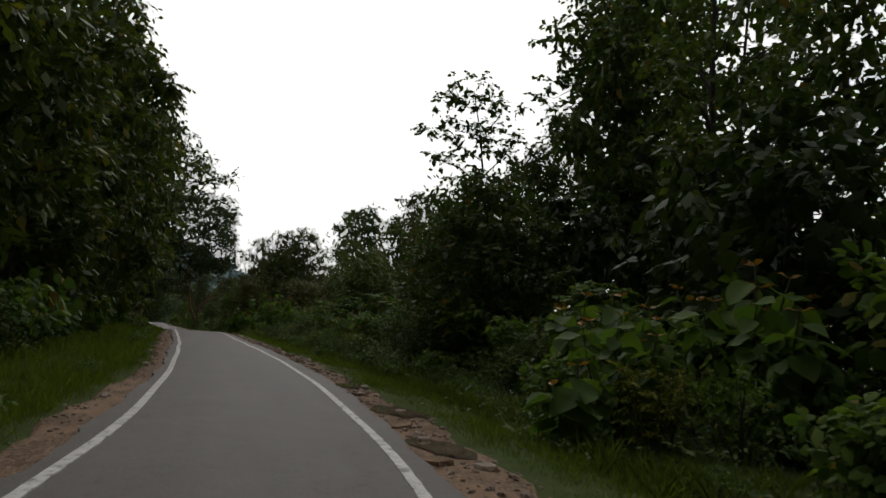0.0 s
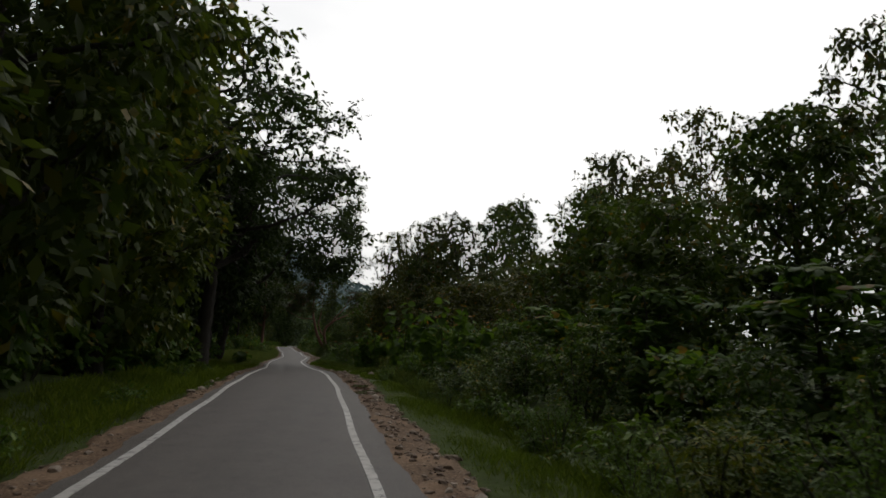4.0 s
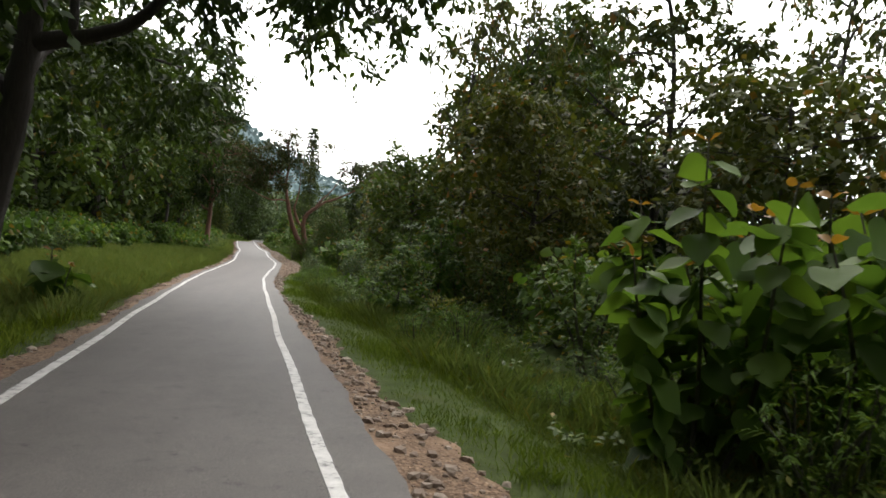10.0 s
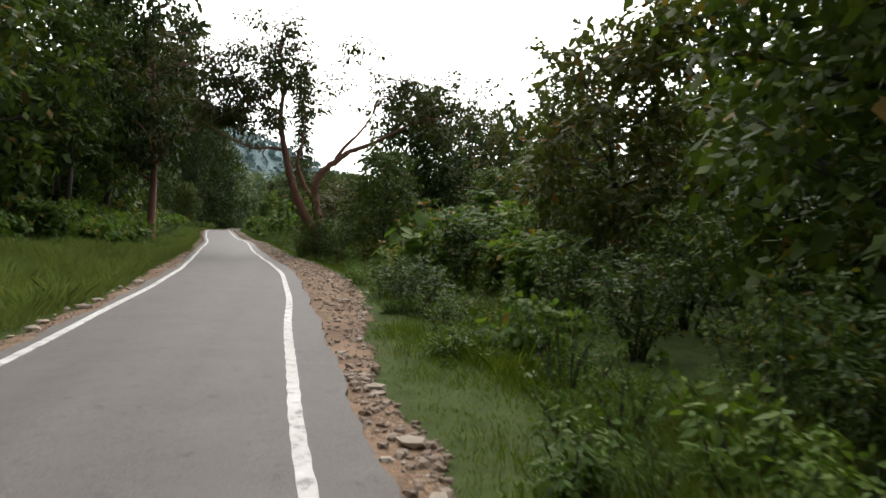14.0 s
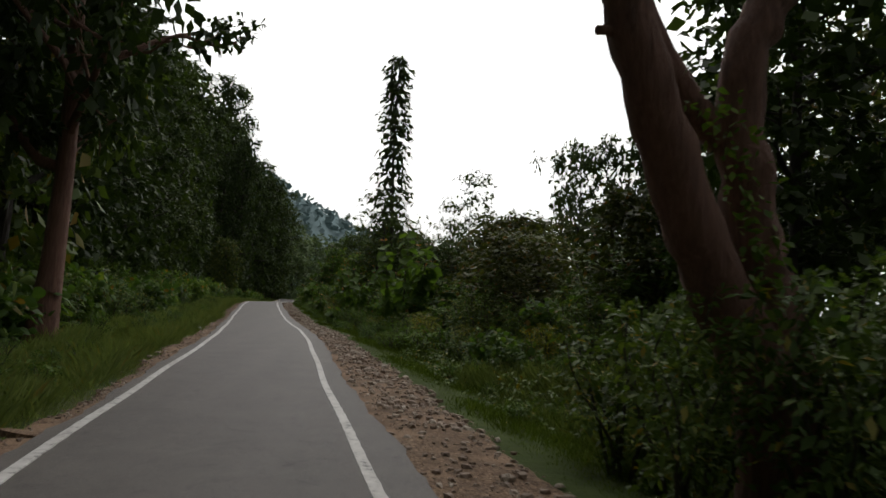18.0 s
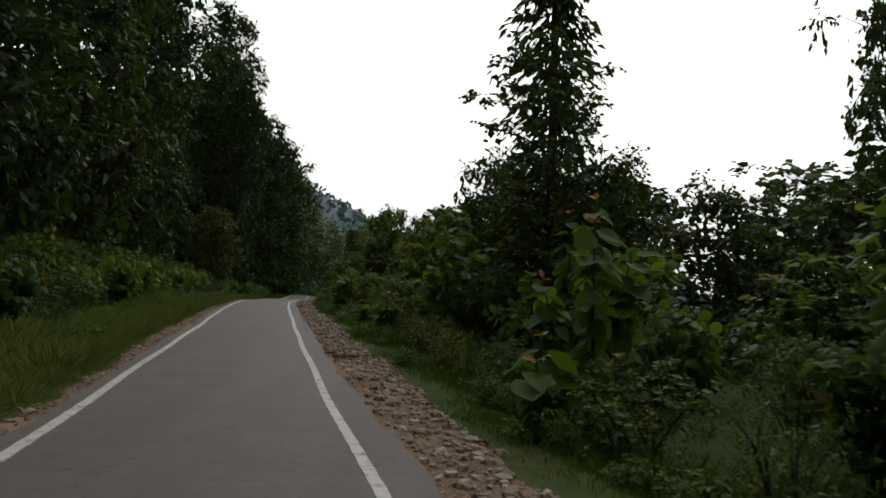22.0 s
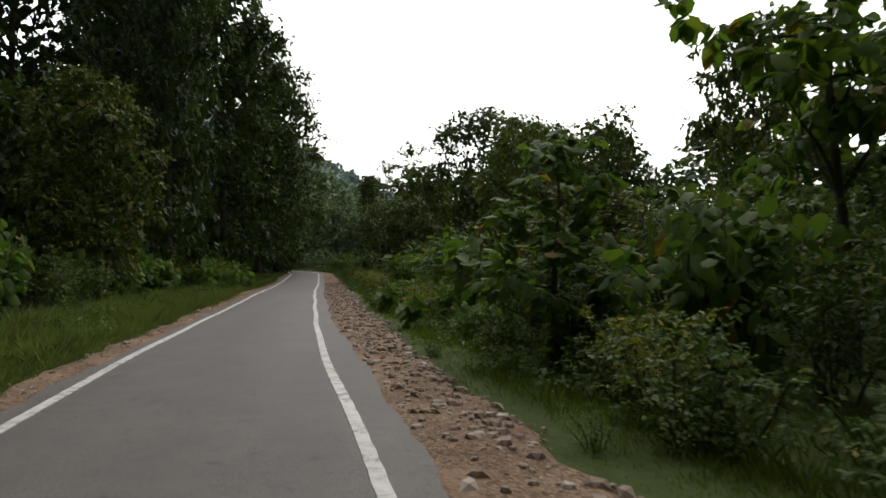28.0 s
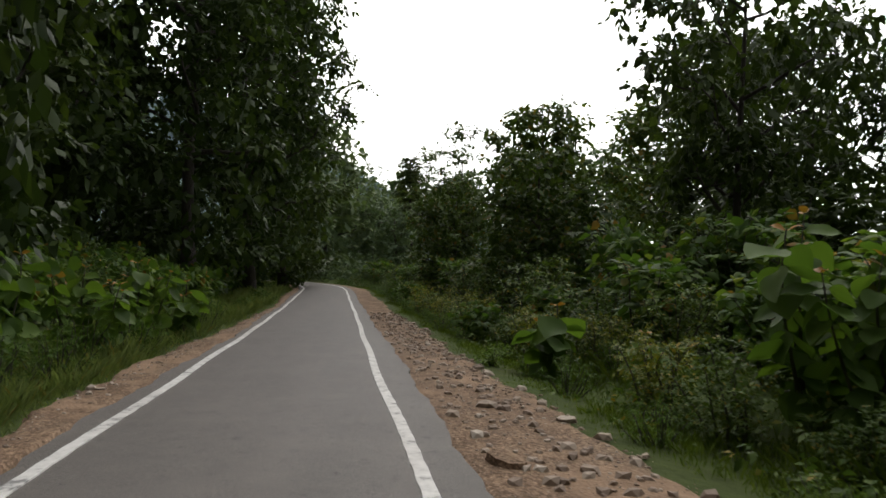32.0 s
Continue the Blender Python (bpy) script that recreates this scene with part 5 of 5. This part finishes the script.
while y < 300:
    field = 84 < y < 134
    near = -9.8 if field else -6.2
    tall = 1.75
    beside(dice.choice(["bed", "bed", "bed", "shrub"]), near + dice.uniform(-0.2, 0.7), y, tall * dice.uniform(0.85, 1.15), dice.uniform(1.4, 1.7), "teak shoots below the trees")
    beside(dice.choice(["thicket2", "thicket", "shrub2"]), near - dice.uniform(1.8, 2.6), y + 1, tall * dice.uniform(1.2, 1.6), dice.uniform(1.6, 1.9))
    if dice.random() < 0.3:
        beside("weed", near + dice.uniform(1.4, 3.2), y + dice.uniform(0, 2), dice.uniform(0.5, 0.9))
    y += dice.uniform(1.9, 2.6)
for k, y in enumerate(range(-10, 300, 62)):
    hedge("low_weeds", 27000, (y, y + 62), 4.2, 7.6, 0.4, 1.15, 0.115, M_SHRUB, "low tangled weeds filling the verge between the shrubs", 600 + k, wide=0.5)
hedge("far_undergrowth", 8000, (306, 330), 1.5, 10, 2.0, 3.5, 0.4, M_LEAF_FAR, "undergrowth beyond the bend with haze in its leaf colour", 502)
hedge("far_undergrowth", 8000, (334, 352), -12, 30, 3.0, 5.0, 0.5, M_LEAF_FAR, "undergrowth beyond the bend with haze in its leaf colour", 503)
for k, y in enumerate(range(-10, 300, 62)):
    # right side: the darker leaf stands in for the shade behind the shrubs
    hedge("deep_undergrowth", 26000, (y, y + 62), 9.4, 14.5, 2.0, 3.8, 0.26, M_LEAF_DARK, "dense tangled undergrowth behind the shrubs with shade in its leaf colour", 300 + k)
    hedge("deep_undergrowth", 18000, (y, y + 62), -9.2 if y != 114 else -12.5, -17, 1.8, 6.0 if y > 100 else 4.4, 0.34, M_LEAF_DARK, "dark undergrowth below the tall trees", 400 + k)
hedge("far_undergrowth", 9000, (300, 330), 10, 32, 2.5, 4.0, 0.5, M_LEAF_FAR, "undergrowth beyond the bend with haze in its leaf colour", 500)
hedge("far_undergrowth", 9000, (318, 350), -6, 14, 2.0, 4.0, 0.5, M_LEAF_FAR, "undergrowth beyond the bend with haze in its leaf colour", 501)

# ---- grass ----
def grass(name, n, span, low, high, height, blade, material, label, seed, clump=0.5):
    """Blades of grass over a stretch beside the road, in uneven tufts."""
    g = np.random.default_rng(seed)
    m = n // 9
    ty = span[0] + (span[1] - span[0]) * g.random(m)
    lo, hi = low(ty), high(ty)
    tu = lo + (hi - lo) * g.random(m)
    tall = height * (0.55 + 0.7 * g.random(m)) * (0.75 + 0.35 * np.sin(ty * 0.9 + tu * 1.7) * clump)
    edge = np.clip(np.minimum(np.abs(tu - lo), np.abs(hi - tu)) / 0.5, 0.3, 1)
    tall = tall * edge
    k = np.repeat(np.arange(m), 9)
    y = ty[k] + g.normal(size=len(k)) * 0.10
    x = cx(y) + tu[k] + g.normal(size=len(k)) * 0.10
    pos = np.stack([x, y, land(x, y) - 0.02], -1)
    axis = np.stack([g.normal(size=len(k)) * 0.34, g.normal(size=len(k)) * 0.34, np.ones(len(k))], -1)
    me = leaf_mesh(name, material, pos, axis, tall[k] * (0.7 + 0.5 * g.random(len(k))), g, blade / height, 0.18)
    return tagged(new(name, me), label, "grass", kind="stuff")


def spread(a, b):
    return lambda y: a + 0 * y, lambda y: b + 0 * y


for y0, y1 in ((-12, 40), (40, 84)):
    grass("verge_grass", 26000, (y0, y1), left_edge, lambda y: -5.6 + 0 * y, 0.5, 0.035, M_TURF, "green verge grass in the shade of the trees", int(y0) + 90)
grass("meadow_grass", 140000, (82, 138), left_edge, lambda y: -9.6 + 0 * y, 0.72, 0.012, M_GRASS, "tall pale meadow grass beside the road", 3, 0.8)
for y0, y1 in ((136, 190), (190, 245), (245, 300)):
    grass("verge_grass", 80000 if y1 < 260 else 20000, (y0, y1), left_edge, lambda y: -5.4 + 0 * y, 0.76, 0.011, M_GRASS, "tall green verge grass beside the road", int(y0))
for y0, y1 in ((-12, 60), (60, 130), (130, 200), (200, 290)):
    grass("short_grass", 70000, (y0, y1), lambda y: right_edge(y) - 0.12, lambda y: right_edge(y) + 2.3, 0.2, 0.018, M_TURF, "short bright grass between shoulder and shrubs", int(y0) + 107, 0.9)
    grass("tall_grass", 26000, (y0, y1), lambda y: right_edge(y) + 0.8, lambda y: right_edge(y) + 3.4, 0.5, 0.012, M_TURF, "loose tall grass among the shrubs", int(y0) + 208, 0.9)

for y0, y1 in ((46, 58), (58, 84), (84, 104), (120, 148)):
    grass("feathery_grass", 36000, (y0, y1), lambda y: right_edge(y) + 0.9, lambda y: right_edge(y) + 3.6, 0.62, 0.009, M_GRASS, "soft pale feathery grass below the shrubs", int(y0) + 305, 0.9)


# ---- stones, broken asphalt, puddles ----
def rock(seed, flat=0.6):
    g = np.random.default_rng(seed)
    bm = bmesh.new()
    bmesh.ops.create_icosphere(bm, subdivisions=1, radius=1.0)
    for v in bm.verts:
        v.co *= 0.75 + 0.45 * g.random()
        v.co.z *= flat
        v.co.x *= 1.25
    me = bpy.data.meshes.new("stone")
    bm.to_mesh(me)
    bm.free()
    me.materials.append(M_STONE)
    return me


ROCKS = [rock(i, 0.45 + 0.12 * i) for i in range(4)]
g = np.random.default_rng(77)


def shoulder_z(x, y):
    u = x - cx(y)
    return float(shoulder_height(np.array(x), np.array(y), np.array(u)))


def gravel(name, n, y0, y1, low, high, label, seed, small=0.008, large=0.05):
    """Loose chunky stones over a stretch of the shoulder, none in the puddles."""
    q = np.random.default_rng(seed)
    base = np.array([(1, 0, -0.3), (0, 1, -0.3), (-1, 0, -0.3), (0, -1, -0.3), (0.5, 0.45, 0.38), (-0.45, 0.5, 0.42), (-0.5, -0.45, 0.36), (0.45, -0.5, 0.4)], float)
    tri = np.array([(4, 5, 6), (4, 6, 7), (0, 1, 4), (1, 5, 4), (1, 2, 5), (2, 6, 5), (2, 3, 6), (3, 7, 6), (3, 0, 7), (0, 4, 7)])
    y = y0 + (y1 - y0) * q.random(n)
    lo, hi = low(y), high(y)
    u = lo + (hi - lo) * (0.03 + 0.9 * q.random(n) ** 0.85)
    dry = np.all([((u - a) / (1.1 * w)) ** 2 + ((y - b) / (1.1 * d)) ** 2 > 1 for a, b, w, d in PUDDLES], axis=0)
    y, u, n = y[dry], u[dry], int(dry.sum())
    x = cx(y) + u
    size = small + (large - small) * q.random(n) ** 6
    a = q.random(n) * 6.283
    v = base[None] * size[:, None, None] * (0.65 + 0.7 * q.random((n, 8, 1))) * (1, 0.75, 0.8)
    v = np.stack([v[..., 0] * np.cos(a)[:, None] - v[..., 1] * np.sin(a)[:, None], v[..., 0] * np.sin(a)[:, None] + v[..., 1] * np.cos(a)[:, None], v[..., 2]], -1)
    z = shoulder_height(x, y, u)
    v = v + np.stack([x, y, z + size * 0.15], -1)[:, None]
    f = (np.arange(n)[:, None, None] * 8 + tri[None]).reshape(-1, 3)
    me = bpy.data.meshes.new(name)
    me.from_pydata(v.reshape(-1, 3).tolist(), [], f.tolist())
    me.materials.append(M_STONE)
    return tagged(new(name, me), label, "gravel", kind="stuff")


for y0, y1, n in ((-8, 40, 4000), (40, 90, 5000), (90, 140, 6500), (140, 200, 14000), (200, 260, 7500)):
    gravel("gravel", n, y0, y1, lambda y: 1.95 + 0 * y, right_edge, "loose brown gravel on the dirt shoulder", int(y0) + 120, 0.008, 0.1 if y0 > 100 else 0.085)
    gravel("gravel", n // 3, y0, y1, left_edge, lambda y: -1.82 + 0 * y, "loose gravel along the road edge", int(y0) + 160, 0.008, 0.05)


def stone(x, y, size, label="pale weathered stone on the dirt shoulder"):
    ob = new("stone", ROCKS[int(x * 7 + y * 3) % 4])
    ob.matrix_basis = pose(x, y, max(shoulder_z(x, y), float(land(np.array(x), np.array(float(y))))) + size * 0.2, 0, 0, x * 91 + y * 37) @ Matrix.Diagonal((size, size, size, 1))
    return tagged(ob, label, "stone", "stones on the shoulder", "thing")


for i in range(260):
    y = -2 + 245 * g.random()
    right = g.random() < 0.72
    u = 2.15 + (float(right_edge(np.array(y))) - 2.15) * g.random() if right else -1.95 - 0.35 * g.random()
    stone(float(cx(y)) + u, y, 0.045 + 0.075 * g.random() ** 2)
stone(2.2, 61.4, 0.2, "large pale rounded boulder in the grass")
stone(3.6, 63.4, 0.17, "large pale rounded boulder in the grass")
stone(4.3, 61.6, 0.32, "large brown boulder among weeds")
for x, y, s in ((0.95, 66.8, 0.1), (1.2, 68.2, 0.12), (0.6, 67.3, 0.09), (-2.3, 118.0, 0.1), (-13.3, 226, 0.11)):
    stone(x, y, s)


def slab(x, y, w, d, turn, tilt=4.0):
    """A broken piece of asphalt crust lying at the road's edge."""
    q = np.random.default_rng(int(abs(x) * 50 + y * 10))
    n = 8
    a = np.arange(n) * 2 * np.pi / n + q.random(n) * 0.4
    k = 0.75 + 0.4 * q.random(n)
    rim = np.stack([np.cos(a) * w * k, np.sin(a) * d * k], -1)
    s = Shape()
    top = np.concatenate([rim, np.full((n, 1), 0.035)], 1)
    low = np.concatenate([rim * 1.08, np.full((n, 1), -0.03)], 1)
    s.add(np.concatenate([top, low]), [tuple(range(n))] + [(i, n + i, n + (i + 1) % n, (i + 1) % n) for i in range(n)])
    ob = new("broken_asphalt", s.mesh("broken_asphalt", M_DIRT, False))
    ob.matrix_basis = pose(x, y, shoulder_z(x, y) + 0.012, tilt, -tilt, turn)
    return tagged(ob, "broken slab of dusty brown asphalt crust", "asphalt piece", "broken asphalt pieces", "thing")


for u, y, w, d in ((2.2, 177.6, 0.34, 0.18), (2.5, 177.9, 0.3, 0.16), (2.05, 178.3, 0.22, 0.14), (2.75, 178.1, 0.22, 0.15), (2.15, 195.4, 0.2, 0.14), (2.05, 9.9, 0.3, 0.2), (2.1, 13.6, 0.26, 0.16), (2.0, 7.4, 0.24, 0.16),
                   (2.3, 46.3, 0.3, 0.2), (2.4, 49.6, 0.28, 0.16), (2.1, 52.2, 0.24, 0.14), (2.2, 28.0, 0.3, 0.1), (2.3, 25.5, 0.24, 0.12), (-2.05, 136.5, 0.3, 0.16), (-2.0, 139.0, 0.26, 0.12), (2.15, 203.0, 0.22, 0.15), (2.2, 236.8, 0.2, 0.12)):
    slab(float(cx(y)) + u, y, w, d, y * 40 % 360)


def puddle(u, y, w, d, seed):
    q = np.random.default_rng(seed)
    n = 28
    a = np.arange(n) * 2 * np.pi / n
    k = 1 + 0.2 * np.sin(a * 2 + seed) + 0.12 * np.sin(a * 5 + seed * 2) + 0.08 * q.normal(size=n)
    s = Shape()
    rim = np.stack([np.cos(a) * w * k, np.sin(a) * d * k, 0 * a], -1)
    s.add(np.concatenate([rim, rim * (1.03, 1.03, 1) - (0, 0, 0.03)]), [tuple(range(n))] + [(i, n + i, n + (i + 1) % n, (i + 1) % n) for i in range(n)])
    x = float(cx(y)) + u
    ob = new("puddle", s.mesh("puddle", M_WATER, False))
    ob.matrix_basis = pose(x, y, shoulder_z(x, y) + 0.022, 0, 0, 0)
    return tagged(ob, "shallow muddy rain puddle reflecting the sky", "puddle", "rain puddles on the shoulder", "thing")


for i, (u, y, w, d) in enumerate(PUDDLES):
    puddle(u, y, w, d, i + 1)


# ---- litter on the verge ----
def litter(x, y, size, material, label, seed):
    q = np.random.default_rng(seed)
    bm = bmesh.new()
    bmesh.ops.create_icosphere(bm, subdivisions=2, radius=size)
    for v in bm.verts:
        v.co *= 0.6 + 0.6 * q.random()
        v.co.z *= 0.7
    me = bpy.data.meshes.new("litter")
    bm.to_mesh(me)
    bm.free()
    me.materials.append(material)
    ob = new("crumpled_bag", me)
    ob.matrix_basis = pose(x, y, float(land(np.array(x), np.array(y))) + size * 0.6)
    return tagged(ob, label, "litter", kind="thing")


def bag_material(name, a, b_):
    m, t, b = shader(name)
    t.links.new(ramp(t, noise_tex(t, 6, 3), (0.44, a), (0.52, b_)), b.inputs["Base Color"])
    b.inputs["Roughness"].default_value = 0.4
    return m


litter(-6.9, 84.2, 0.2, bag_material("orange_and_white_plastic", (0.6, 0.2, 0.03), (0.7, 0.62, 0.5)), "crumpled orange and white plastic bag in the grass", 1)
litter(-12.05, 160.6, 0.1, bag_material("white_plastic", (0.6, 0.6, 0.58), (0.75, 0.75, 0.73)), "small scrap of white plastic on the verge", 2)

# ---- the wooded hill far ahead, coloured with the haze of distance ----
hx = np.linspace(-420, 330, 76)
ridge = np.interp(hx, [-420, -250, -94, -53, 0, 40, 110, 200, 330], [190, 170, 128, 102, 71, 54, 30, 22, 10])
hv, hf = [], []
for i, (x, h) in enumerate(zip(hx, ridge)):
    for j, (back, k) in enumerate(((0, -0.05), (40, 0.22), (85, 0.5), (125, 0.78), (160, 0.96), (185, 1.0), (260, 0.7))):
        hv.append((x * (1 + back / 1600), 700 + back, h * k + (2.6 * math.sin(i * 2.1 + j) + 1.8 * math.sin(i * 5.3 + j * 2)) * (j > 0)))
hf = [(i * 7 + j, (i + 1) * 7 + j, (i + 1) * 7 + j + 1, i * 7 + j + 1) for i in range(75) for j in range(6)]
hill_mesh = bpy.data.meshes.new("backdrop_hill")
hill_mesh.from_pydata(hv, [], hf)
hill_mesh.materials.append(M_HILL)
backdrop = tagged(new("backdrop_hill", hill_mesh), "wooded hill far beyond the forest, blue haze painted into its colour", "hill", kind="structure")
q = np.random.default_rng(9)
n = 5200
i = q.integers(0, 75, n)
j = q.integers(1, 6, n)
v = np.array(hv).reshape(76, 7, 3)
s, t = q.random((n, 1)), q.random((n, 1))
pos = (v[i, j] * (1 - s) + v[i + 1, j] * s) * (1 - t) + (v[i, np.minimum(j + 1, 6)] * (1 - s) + v[i + 1, np.minimum(j + 1, 6)] * s) * t
tagged(new("hill_woods", leaf_mesh("hill_woods", M_HILL, pos + (0, 0, 1.5), ball(q, n) + (0, -0.3, 0.6), 5 + 5 * q.random(n), q, 0.8, 0.1)), "treetops on the far hill in the haze-tinted hill colour", "woods", kind="stuff")
